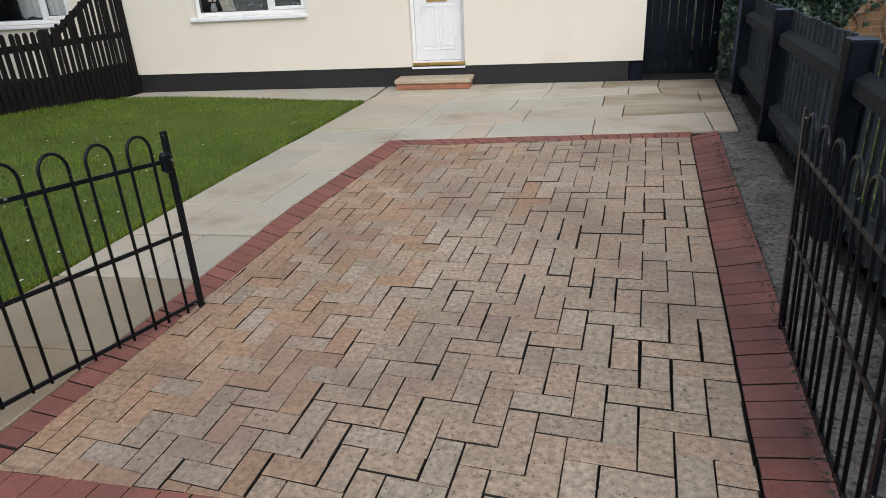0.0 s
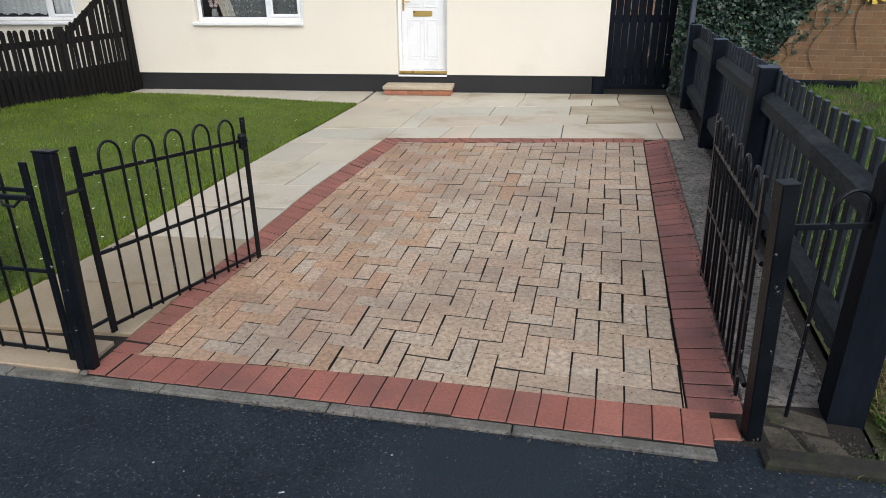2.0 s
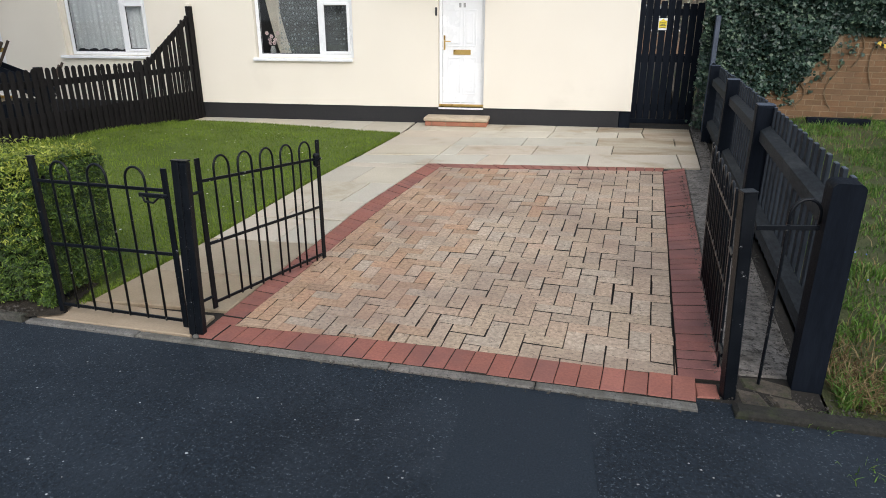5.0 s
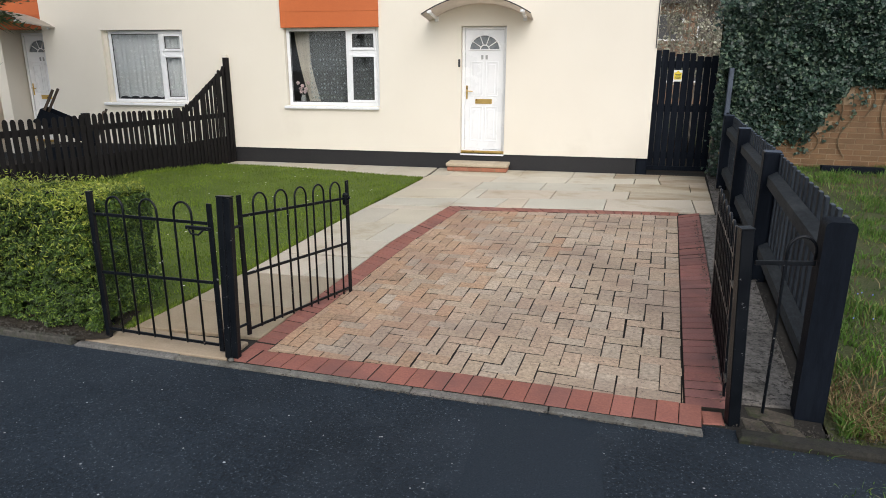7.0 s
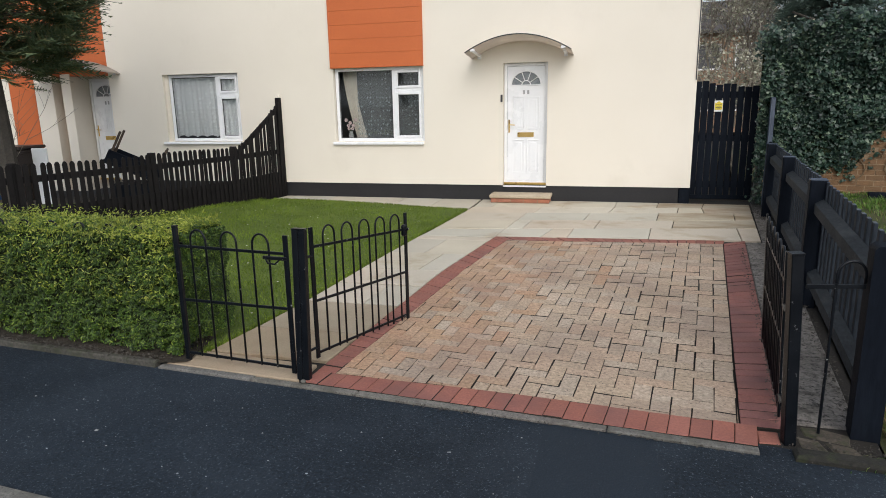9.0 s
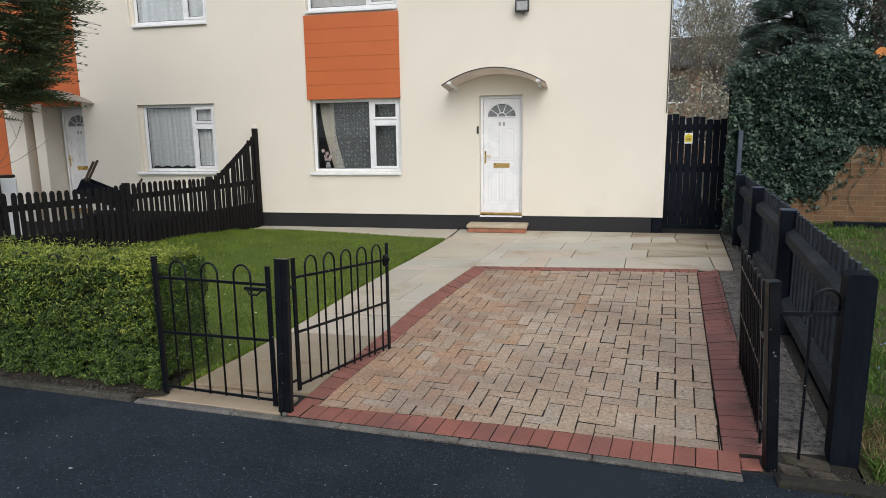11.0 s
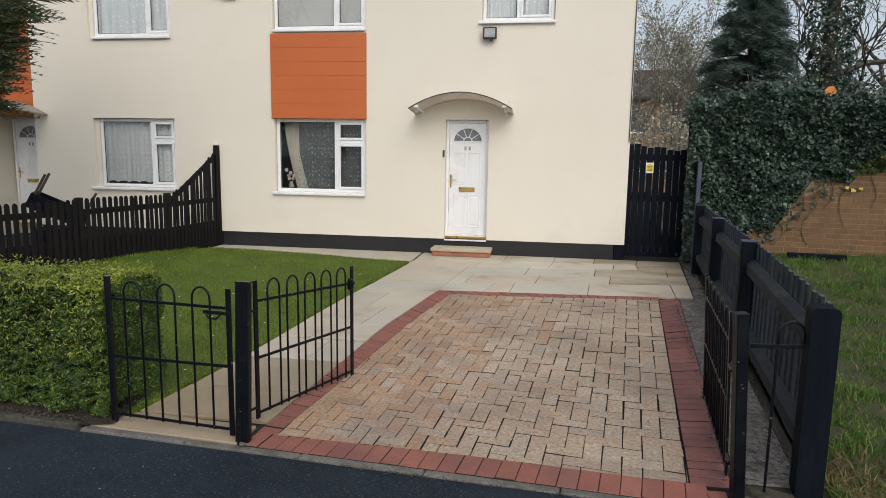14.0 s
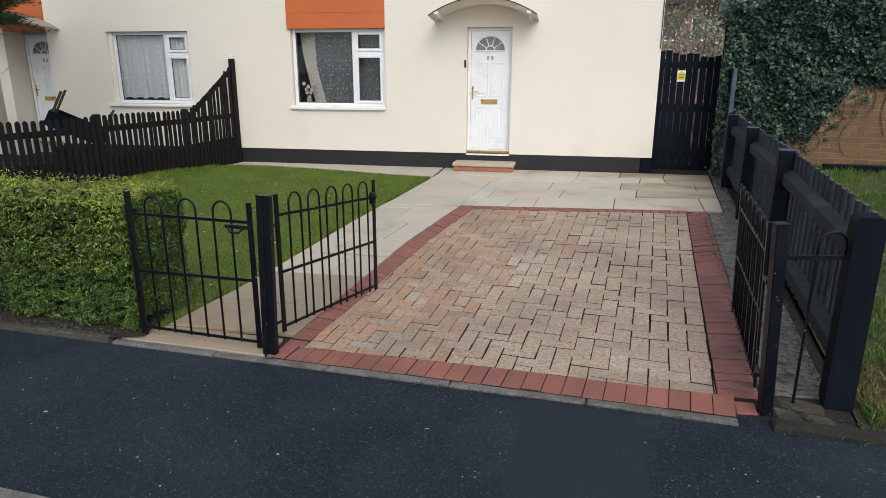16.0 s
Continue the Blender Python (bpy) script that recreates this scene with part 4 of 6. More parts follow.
def on(line, y):
    for a, b in zip(line, line[1:]):
        if (a[1] - y) * (b[1] - y) <= 0:
            t = (y - a[1]) / (b[1] - a[1])
            return a[0] + t * (b[0] - a[0])
    return line[-1][0] if abs(line[-1][1] - y) < abs(line[0][1] - y) else line[0][0]


flag([(-1.05, -7.385), (-0.06, -7.455), (-0.055, -7.20), (-0.92, -7.14)], GATE_SLAB, path)
rows = [(-7.135, -6.62), (-6.615, -5.93), (-5.925, -5.35), (-5.345, -4.80), (-4.795, -4.05), (-4.045, -3.30), (-3.295, -3.10)]
for k, (y0, y1) in enumerate(rows):
    l0, l1, r0, r1 = on(P_LEFT, y0), on(P_LEFT, y1), on(L_OUT, y0) - 0.006, on(L_OUT, y1) - 0.006
    mat = GATE_SLAB if y1 < -5.9 else FLAG
    split = {2: 0.62, 3: 0.35, 4: 0.7, 5: 0.45}.get(k)
    skew = 0.03 if k in (3, 4) else 0.0
    if split:
        m0, m1 = l0 + (r0 - l0) * split, l1 + (r1 - l1) * split
        flag([(l0, y0), (m0, y0 + skew), (m1, y1 + skew), (l1, y1)], mat, path)
        flag([(m0, y0 + skew), (r0, y0 + skew), (r1, y1 + skew), (m1, y1 + skew)], mat, path)
    else:
        flag([(l0, y0), (r0, y0), (r1, y1), (l1, y1)], mat, path)

terrace = thing("terrace", 0, 0, 0, "pale sandy concrete flags before the house", "paving", kind="structure")
# edges of the courses as (y at x = 0, rise per metre), from the driveway to the house, and the joints of each course as (near x, far x)
EDGES = [(-3.055, 0.085), (-2.57, 0.170), (-1.92, 0.140), (-1.30, 0.130), (-0.74, 0.105), (0.012, 0.0)]
JOINTS = [[(0.36, 0.405), (0.91, 1.02), (1.235, 1.28), (2.18, 2.245), (3.23, 3.30)],
          [(0.41, 0.465), (0.615, 0.675), (1.535, 1.60), (2.505, 2.58)],
          [(0.47, 0.53), (1.375, 1.44), (2.35, 2.415), (3.375, 3.45)],
          [(0.62, 0.70), (1.70, 1.79), (2.67, 2.735), (3.05, 3.07)],
          [(-0.1, -0.05), (1.0, 1.05), (1.79, 1.83), (2.41, 2.475), (3.07, 3.15)]]
left_x = lambda y: on(P_LEFT, y) if y < -2.45 else -0.51 + (y + 2.45) * 0.074
right_x = lambda y: 3.45 + (y + 2.7) * 0.135
for k, joints in enumerate(JOINTS):
    near, far = EDGES[k], EDGES[k + 1]
    at = lambda e, x: e[0] + e[1] * x
    ends = [(left_x(near[0]), left_x(min(far[0], -0.9)))] + joints + [(right_x(at(near, 3.4)), right_x(at(far, 3.6)))]
    for (a0, a1), (b0, b1) in zip(ends, ends[1:]):
        poly = [(a0, at(near, a0)), (b0, at(near, b0)), (b1, at(far, b1) - 0.002), (a1, at(far, a1) - 0.002)]
        stained = a0 > 2.3 and k in (1, 2, 4) or a0 > 3.0 and k == 3
        flag(poly, STAINED_FLAG if stained else FLAG, terrace, 0.0055 if a0 > 1.3 else 0.003)
house_path = thing("house_path", 0, 0, 0, "pale flag path along the foot of the house", "path", kind="structure")
edge_y = lambda x: -1.09 if x > -0.41 else (-1.10 + (x + 0.41) * -0.25 if x > -1.6 else (-0.80 + (x + 1.6) * -0.16 if x > -2.96 else -0.58 + (x + 2.96) * -0.09))
xs = [-4.45, -3.9, -3.1, -2.45, -1.75, -1.1, -0.42]
for a, b in zip(xs, xs[1:]):
    flag([(a, edge_y(a)), (b - 0.004, edge_y(b)), (b - 0.004, 0.012), (a, 0.012)], FLAG, house_path)
# strip of old concrete between the border and the timber fence
side = thing("side_strip", 0, 0, 0, "rough weathered concrete strip beside the fence", "paving", kind="structure")
yy = [-7.36, -6.2, -5.1, -3.9, -2.80, -1.7, -0.6, 0.3]
for a, b in zip(yy, yy[1:]):
    l0 = on(R_OUT, a) + 0.006 if a < -2.9 else 3.46 + (a + 2.7) * 0.14
    l1 = on(R_OUT, b) + 0.006 if b < -2.7 else 3.46 + (b + 2.7) * 0.14
    v, f = slab_data([(l0, a), (2.97 + (a + 7.45) * 0.138, a), (2.97 + (b + 7.45) * 0.138, b - 0.006), (l1, b - 0.006)], -0.06, -0.012, 0.008)
    part("slab", raw_mesh("slab", v, f, OLD_CONCRETE), OLD_CONCRETE, side)
# a cracked slab between the gate post and the fence post
for k, poly in enumerate(([(2.655, -7.63), (2.80, -7.645), (2.77, -7.50), (2.655, -7.47)], [(2.805, -7.645), (2.93, -7.655), (2.905, -7.555), (2.782, -7.52)],
                          [(2.778, -7.510), (2.90, -7.545), (2.93, -7.43), (2.80, -7.37), (2.70, -7.372), (2.70, -7.475)])):
    v, f = slab_data(inset_poly(poly, 0.003), -0.07, (-0.020, -0.010, -0.016)[k], 0.012)
    part("slab", raw_mesh("slab", v, f, BROKEN_SLAB), BROKEN_SLAB, side, "cracked mossy stone slab piece")

# dark joint line of dead leaves and moss along the border and fences
def litter(name, line, width, n, size, mat, label, z=0.0):
    vs, fs = [], []
    rnd = random.Random(len(name) + n)
    for _ in range(n):
        p = along(line, rnd.random())
        x, y = p.x + rnd.gauss(0, width), p.y + rnd.gauss(0, width)
        s, a = size * rnd.uniform(0.4, 1.2), rnd.uniform(0, 6.3)
        o = len(vs)
        for da, k in ((0, 1), (1.8, 0.55), (3.14, 0.9), (4.4, 0.6)):
            vs.append((x + s * k * math.cos(a + da), y + s * k * math.sin(a + da), z + 0.004 + rnd.uniform(0, 0.012)))
        fs.append((o, o + 1, o + 2, o + 3))
    ob = new(name, raw_mesh(name, vs, fs, mat))
    return tagged(ob, label, "litter", kind="stuff")


# ---------------------------------------------------------------- bow-top metal gates
def hoop_gate(name, a, b, hoops, label, rails=(0.05, 0.42, 0.76), top=0.885, first=0.07, hoop_wide=0.112, gap=0.0745, drop=0.0, flat_a=True, flat_b=True, r=0.0066, low=0.045):
    """A low bow-top gate between two points: flat end bars, three rails and hoops of round bar."""
    a, b = Vector(a), Vector(b)
    L = (b - a).length
    g = thing(name, a.x, a.y, 0, label, "gate", turn=math.degrees(math.atan2(b.y - a.y, b.x - a.x)))
    dz = lambda x: drop * x / L
    rails = [z if isinstance(z, tuple) else (z, z) for z in rails]
    for on_, x in ((flat_a, 0.0), (flat_b, L)):
        if on_:
            part("end_bar", boxed(x - 0.016, x + 0.016, -0.006, 0.006, low - 0.025 + dz(x), top + 0.002 + dz(x), 0.002), BLACK_METAL, g)
    for z0, z1 in rails:
        bm = boxed(0.018, L - 0.018, -0.005, 0.005, -0.009, 0.009, 0.002)
        for v in bm.verts:
            v.co.z += z0 + (z1 - z0) * v.co.x / L
        part("rail", bm, BLACK_METAL, g)
    for k in range(hoops):
        x0 = first + k * (hoop_wide + gap)
        x1 = x0 + hoop_wide
        rad = hoop_wide / 2
        cx = (x0 + x1) / 2
        zt = top - rad * 1.15
        pts = [(x0, 0, low)] + [(x0, 0, rails[-1][0])] + [(cx - rad * math.cos(t), 0, zt + 1.15 * rad * math.sin(t)) for t in (math.pi * q / 10 for q in range(11))] + [(x1, 0, rails[-1][0]), (x1, 0, low)]
        bm = tube(bmesh.new(), [(x, y, z + dz(x)) for x, y, z in pts], r, 8)
        part("hoop", bm, BLACK_METAL, g, smooth=True)
    return g


g1 = hoop_gate("drive_gate", (-0.045, -7.20), (0.243, -6.214), 5, "black bow-top metal driveway gate standing open", top=0.897, rails=((0.08, 0.035), (0.425, 0.375), (0.775, 0.705)), drop=-0.068, first=0.108, hoop_wide=0.110, gap=0.072, low=0.07)
bm = boxed(0.985, 1.035, -0.02, 0.02, 0.655, 0.745, 0.012)
tube(bm, [(1.0, -0.02, 0.70), (1.0, -0.045, 0.72)], 0.009, 8)
part("latch", bm, BLACK_METAL, g1, "black latch block")
for z in (0.12, 0.72):
    part("hinge", tube(bmesh.new(), [(-0.10, 0.0, z), (0.0, 0.0, z)], 0.009, 8), BLACK_METAL, g1)
g2 = hoop_gate("drive_gate", (2.612, -7.36), (2.755, -6.25), 6, "black bow-top metal driveway gate folded back beside the fence", top=0.89, rails=(0.055, 0.42, 0.74), first=0.07, hoop_wide=0.105, gap=0.072)
g2.matrix_world = pose(2.612, -7.36, 0, -2.6, 0, math.degrees(math.atan2(1.11, 0.143)))
for z in (0.14, 0.62):
    part("hinge", tube(bmesh.new(), [(-0.12, 0.0, z), (0.0, 0.0, z)], 0.011, 8), BLACK_METAL, g2)
g3 = hoop_gate("pedestrian_gate", (-0.925, -7.315), (-0.110, -7.403), 3, "black bow-top metal pedestrian gate, latched shut", top=0.885, rails=(0.058, (0.42, 0.435), 0.775), first=0.117, hoop_wide=0.117, gap=0.116, flat_a=False)
bm = boxed(0.66, 0.83, -0.016, 0.0, 0.735, 0.757, 0.004)
tube(bm, [(0.68, -0.012, 0.745), (0.70, -0.02, 0.715), (0.75, -0.02, 0.712), (0.78, -0.012, 0.74)], 0.006, 8)
part("latch", bm, BLACK_METAL, g3, "worn grey latch bar")


def steel_post(name, x, y, h, w, label, turn=0, double=False):
    p = thing(name, x, y, 0, label, "post", turn=turn)
    for k in ((-1, 1) if double else (0,)):
        cx = k * (w / 2 + 0.001)
        part("tube", boxed(cx - w / 2, cx + w / 2, -w / 2, w / 2, -0.10, h - (0.004 if k > 0 else 0), 0.004), BLACK_METAL, p)
        part("cap", boxed(cx - w / 2 - 0.002, cx + w / 2 + 0.002, -w / 2 - 0.002, w / 2 + 0.002, h - 0.002, h + 0.006, 0.002), BLACK_METAL, p)
    return p


tilted = steel_post("gate_post", -0.035, -7.42, 0.922, 0.041, "black square steel gate post with scuffed paint", -4, True)
tilted.matrix_world = pose(-0.035, -7.42, 0, -3.0, 0, -4)
leaning = steel_post("gate_post", 2.612, -7.56, 0.93, 0.056, "black square steel gate post beside the timber fence", 8)
leaning.matrix_world = pose(2.612, -7.56, 0, 0, -3.3, 8)
steel_post("gate_post", -0.925, -7.31, 0.90, 0.030, "thin black steel post at the hedge end", 0)

bm = bmesh.new()
bmesh.ops.create_icosphere(bm, subdivisions=2, radius=0.017)
for v in bm.verts:
    v.co *= 1 + 0.25 * noise.noise(v.co * 40)
    v.co.z *= 0.7
pebble = new("pebble", as_mesh("pebble", bm, KERB, True))
pebble.location = (-0.02, -7.475, 0.008)
tagged(pebble, "small pale stone at the foot of the gate post", "stone")

infill = thing("infill_panel", 2.645, -7.455, 0, "short black metal infill beside the gate post", "railing", turn=9)
part("rail", boxed(0.0, 0.27, -0.005, 0.005, 0.735, 0.757, 0.002), BLACK_METAL, infill)
part("hoop", tube(bmesh.new(), [(0.14, 0.01, 0.70)] + [(0.205 - 0.065 * math.cos(t), 0.01, 0.80 + 0.068 * math.sin(t)) for t in (math.pi * q / 10 for q in range(11))] + [(0.27, 0.01, 0.76)], 0.0075, 8), BLACK_METAL, infill, smooth=True)
part("bar", tube(bmesh.new(), [(0.135, 0.0, -0.02), (0.135, 0.0, 0.76)], 0.0075, 8), BLACK_METAL, infill)

# railing swallowed by the hedge
rail_in = thing("hedge_railing", -0.955, -7.19, 0, "old bow-top railing grown into the hedge", "railing", turn=175.5)
part("rail", boxed(0.02, 3.2, -0.005, 0.005, 0.745, 0.767, 0.002), BLACK_METAL, rail_in)
part("rail", boxed(0.02, 3.2, -0.005, 0.005, 0.04, 0.062, 0.002), BLACK_METAL, rail_in)
for k in range(12):
    x0 = 0.06 + 0.26 * k
    part("hoop", tube(bmesh.new(), [(x0, 0, 0.04), (x0, 0, 0.80)] + [(x0 + 0.05 - 0.05 * math.cos(t), 0, 0.80 + 0.06 * math.sin(t)) for t in (math.pi * q / 8 for q in range(9))] + [(x0 + 0.10, 0, 0.80), (x0 + 0.10, 0, 0.04)], 0.0075, 6), BLACK_METAL, rail_in, smooth=True)

# ---------------------------------------------------------------- timber fence beside the driveway
FA, FB = Vector((2.985, -7.40)), Vector((3.845, -1.03))
FD = (FB - FA).normalized()
f_turn = math.degrees(math.atan2(FD.y, FD.x))
tf = thing("timber_fence", FA.x, FA.y, 0, "black stained timber picket fence beside the driveway", "fence", turn=f_turn)
FL = (FB - FA).length
posts = [0.0, 2.22, 4.36, 6.50]


def fence_rise(d):
    """How far the fence has climbed at d metres from the footway."""
    return 0.045 * min(1.0, d / 2.2)


for d in posts:
    top = 0.950 + fence_rise(d)
    if d == 0:
        bm = bmesh.new()
        bend = [radians(15 * k) for k in range(7)]
        prof = [(0.063, -0.15)] + [(0.033 + 0.03 * math.cos(q), top - 0.03 + 0.03 * math.sin(q)) for q in bend]
        prof += [(-y, z) for y, z in prof[::-1]]
        fr, bk = ([bm.verts.new((x, y, z)) for y, z in prof] for x in (-0.063, 0.063))
        bm.faces.new(fr)
        bm.faces.new(bk[::-1])
        for k in range(len(prof)):
            j = (k + 1) % len(prof)
            bm.faces.new((fr[k], bk[k], bk[j], fr[j]))
        part("post", bm, BLACK_WOOD, tf, "square timber fence post with a rounded top")
        continue
    post = part("post", boxed(d - 0.063, d + 0.063, -0.063, 0.063, -0.15, top, 0.010), BLACK_WOOD, tf, "weathered square fence post")
    part("post_cap", boxed(d - 0.060, d + 0.060, -0.060, 0.060, top - 0.002, top + 0.008, 0.004), BLUE_PAINT, post, "pale weathered post top")
for d0, d1 in zip(posts, posts[1:]):
    for z, h in ((0.70, 0.11), (0.15, 0.11)):
        bm = bmesh.new()
        prof = [(0.02, z), (-0.04, z), (-0.04, z + h), (0.02, z + h - 0.035)]
        pa = [bm.verts.new((d0 + 0.063, y, zz + fence_rise(d0))) for y, zz in prof]
        pb = [bm.verts.new((d1 - 0.063, y, zz + fence_rise(d1))) for y, zz in prof]
        for k in range(4):
            bm.faces.new((pa[k], pa[(k + 1) % 4], pb[(k + 1) % 4], pb[k]))
        bm.faces.new(pa[::-1])
        bm.faces.new(pb)
        part("rail", bm, RAIL_WOOD, tf, "broad weathered fence rail")
n = 44
for k in range(n):
    d = 0.13 + (FL - 0.20) * k / (n - 1)
    top = 0.940 + fence_rise(d) + random.uniform(-0.006, 0.006)
    sway = 0.004 * math.sin(k * 2.1)
    bm = boxed(d - 0.027, d + 0.027, -0.066, -0.044, 0.05, top, 0.003)
    for v in bm.verts:
        if v.co.z > 0.9:
            v.co.x += sway
    p = part("picket", bm, CHARCOAL_WOOD, tf)
    part("worn_top", boxed(d - 0.025 + sway, d + 0.025 + sway, -0.064, -0.046, top - 0.004, top + 0.003, 0.002), BLUE_PAINT, p, "pale worn end grain")
part("end_panel", boxed(6.565, 7.15, -0.03, -0.005, 0.02, 0.99, 0.004), BLACK_WOOD, tf)

# ---------------------------------------------------------------- side gate
sg = thing("side_gate", 2.95, 0.35, 0, "tall black close-boarded timber side gate", "gate")
n = 9
for k in range(n):
    x0, x1 = k * 0.105, k * 0.105 + 0.096
    x1 -= {2: 0.008, 3: 0.004, 5: 0.018, 6: 0.006}.get(k, 0.0)
    top = 1.88 - 0.012 * k + 0.02 * math.sin(k * 1.7)
    bm = boxed(x0, x1, 0.0, 0.02, 0.05, top, 0.004)
    part("board", bm, BLACK_WOOD, sg)
for z in (0.22, 0.95, 1.62):
    part("ledge", boxed(0.0, 0.935, 0.021, 0.045, z, z + 0.10, 0.004), BLACK_WOOD, sg)
part("frame_post", boxed(-0.03, -0.005, -0.02, 0.05, 0.0, 1.86, 0.004), BLACK_WOOD, sg)
part("kick_board", boxed(0.0, 0.935, -0.024, -0.004, 0.03, 0.10, 0.004), BLACK_WOOD, sg)

sign = thing("warning_sign", 3.31, 0.345, 1.50, "small yellow and white warning sign on the gate", "sign")
part("plate", boxed(-0.062, 0.062, -0.012, 0.002, -0.085, 0.085, 0.003), UPVC, sign, "white sign plate")
part("yellow_field", boxed(-0.055, 0.055, -0.016, -0.0125, -0.055, 0.05), YELLOW, sign, "yellow field")
bm = bmesh.new()
a = [bm.verts.new(v) for v in ((-0.032, -0.0135, 0.05), (0.032, -0.0135, 0.05), (0, -0.0135, 0.08))]
bm.faces.new(a)
part("triangle", bm, YELLOW, sign)
for k, w in ((0.02, 0.040), (0.0, 0.032), (-0.02, 0.042), (-0.042, 0.030)):
    part("text_bar", boxed(-w, w, -0.0195, -0.0165, k - 0.004, k + 0.004), DARK_GREY, sign)

gp = thing("leaning_post", 3.90, 0.10, 0, "grey weathered timber post beside the side gate", "post")
bm = boxed(-0.045, 0.045, -0.045, 0.045, 0.0, 1.72, 0.008)
for v in bm.verts:
    v.co.x += 0.05 * v.co.z / 1.7
part("shaft", bm, GREY_POST, gp)
bp = thing("metal_pole", 3.96, -0.25, 0, "blue-grey painted metal pole behind the fence", "pole")
part("shaft", boxed(-0.032, 0.032, -0.032, 0.032, 0.0, 1.62, 0.006), BLUE_PAINT, bp)
part("collar", boxed(-0.038, 0.038, -0.038, 0.038, 0.95, 0.98, 0.004), BLUE_PAINT, bp)

# ---------------------------------------------------------------- boundary fence to the neighbour
BL = [(-4.06, -0.02), (-4.16, -1.42), (-4.45, -2.9), (-5.0, -4.6), (-5.6, -6.4)]
bf = thing("boundary_fence", 0, 0, 0, "dark weathered picket fence rising to the house wall", "fence")
total = length(BL)


def fence_top(s):
    d = s * total
    if d < 1.42:
        return 1.0 + 0.78 * (1 - d / 1.42) ** 1.25
    return 1.0 + 0.012 * math.sin(d * 3)


n = int(total / 0.092)
for k in range(n):
    s = (k + 0.5) / n
    p, q = along(BL, s), along(BL, min(1, s + 0.01))
    ang = math.atan2(q.y - p.y, q.x - p.x)
    w = 0.030
    top = fence_top(s)
    base = 0.5 * lawn_height(p.x, p.y)
    bm = bmesh.new()
    prof = [(-w, base), (w, base), (w, top - 0.035), (0.6 * w, top - 0.008), (0, top), (-0.6 * w, top - 0.008), (-w, top - 0.035)]
    fr = [bm.verts.new((x, -0.007, z)) for x, z in prof]
    bk = [bm.verts.new((x, 0.007, z)) for x, z in prof]
    bm.faces.new(fr)
    bm.faces.new(bk[::-1])
    for i in range(7):
        bm.faces.new((fr[i], bk[i], bk[(i + 1) % 7], fr[(i + 1) % 7]))
    bmesh.ops.transform(bm, matrix=pose(p.x, p.y, 0, random.uniform(-0.6, 0.6), random.uniform(-0.8, 0.8), math.degrees(ang)), verts=bm.verts)
    part("picket", bm, BROWN_BLACK_WOOD, bf)
for z0, z1 in ((0.78, 0.86), (0.28, 0.36)):
    for a, b in zip(BL, BL[1:]):
        a, b = Vector(a), Vector(b)
        d = (b - a)
        bm = boxed(0, d.length, -0.045, -0.012, z0, z1, 0.004)
        bmesh.ops.transform(bm, matrix=pose(a.x, a.y, 0, 0, 0, math.degrees(math.atan2(d.y, d.x))), verts=bm.verts)
        part("rail", bm, BROWN_BLACK_WOOD, bf)
# the raking rail of the tall bay, posts and added backing boards
a, b = Vector((-4.06, -0.06, 1.62)), Vector((-4.155, -1.38, 0.88))
bm = bmesh.new()
d = (b - a).normalized()
for s in (a, b):
    for dx, dz in ((-0.05, -0.04), (-0.012, -0.04), (-0.012, 0.04), (-0.05, 0.04)):
        bm.verts.new(s + Vector((dx, 0, dz)))
bm.verts.ensure_lookup_table()
vv = bm.verts
for k in range(4):
    bm.faces.new((vv[k], vv[(k + 1) % 4], vv[4 + (k + 1) % 4], vv[4 + k]))
part("raking_rail", bm, BROWN_BLACK_WOOD, bf)
for s in (0.003, 1.42 / total, 3.0 / total, 4.8 / total):
    p = along(BL, s)
    part("post", boxed(p.x - 0.095, p.x - 0.01, p.y - 0.04, p.y + 0.04, 0.0, fence_top(s) + (0.0 if s < 0.1 else 0.01), 0.006), BROWN_BLACK_WOOD, bf)
part("post_top", boxed(-4.16, -4.075, -0.075, -0.005, 1.70, 1.815, 0.01), RENDER, bf, "pale capped post end")
# Boards added behind the pickets so that the lower gaps stay dark.
for a, b in zip(BL[:4], BL[1:]):
    a, b = Vector(a), Vector(b)
    d = b - a
    bm = boxed(0, d.length, -0.03, -0.012, 0.0, 0.46, 0.004)
    bmesh.ops.transform(bm, matrix=pose(a.x, a.y, 0, 0, 0, math.degrees(math.atan2(d.y, d.x))), verts=bm.verts)
    part("gap_backing", bm, BROWN_BLACK_WOOD, bf)

# ---------------------------------------------------------------- rough ground beyond the fence
def bank(x, y):
    t = min(1, max(0, (y + 7.4) / 6.5))
    return -0.02 + 0.24 * t + 0.03 * noise.noise((x * 1.1, y * 1.1, 2)) + 0.10 * min(1, max(0, (x - 5) / 3))


def fence_x(y):
    return 3.05 + (y + 7.4) * 0.138


bm = bmesh.new()
NX, NY = 30, 30
grid = []
for j in range(NY + 1):
    y = -7.66 + (7.66 + 9.0) * (j / NY) ** 1.2
    row = []
    for i in range(NX + 1):
        x0 = fence_x(y) if y < 0 else 4.05
        x = x0 + 11.0 * (i / NX) ** 1.5
        yy_ = y - 0.08 * (x - 3.0) * (1 - j / NY)
        row.append(bm.verts.new((x, yy_, bank(x, yy_))))
    grid.append(row)
for a, b in zip(grid, grid[1:]):
    for i in range(NX):
        bm.faces.new((a[i], a[i + 1], b[i + 1], b[i]))
tagged(new("rough_verge", as_mesh("rough_verge", bm, ROUGH_TURF, True)), "unkempt grassy ground beside the timber fence", "grass", kind="structure")


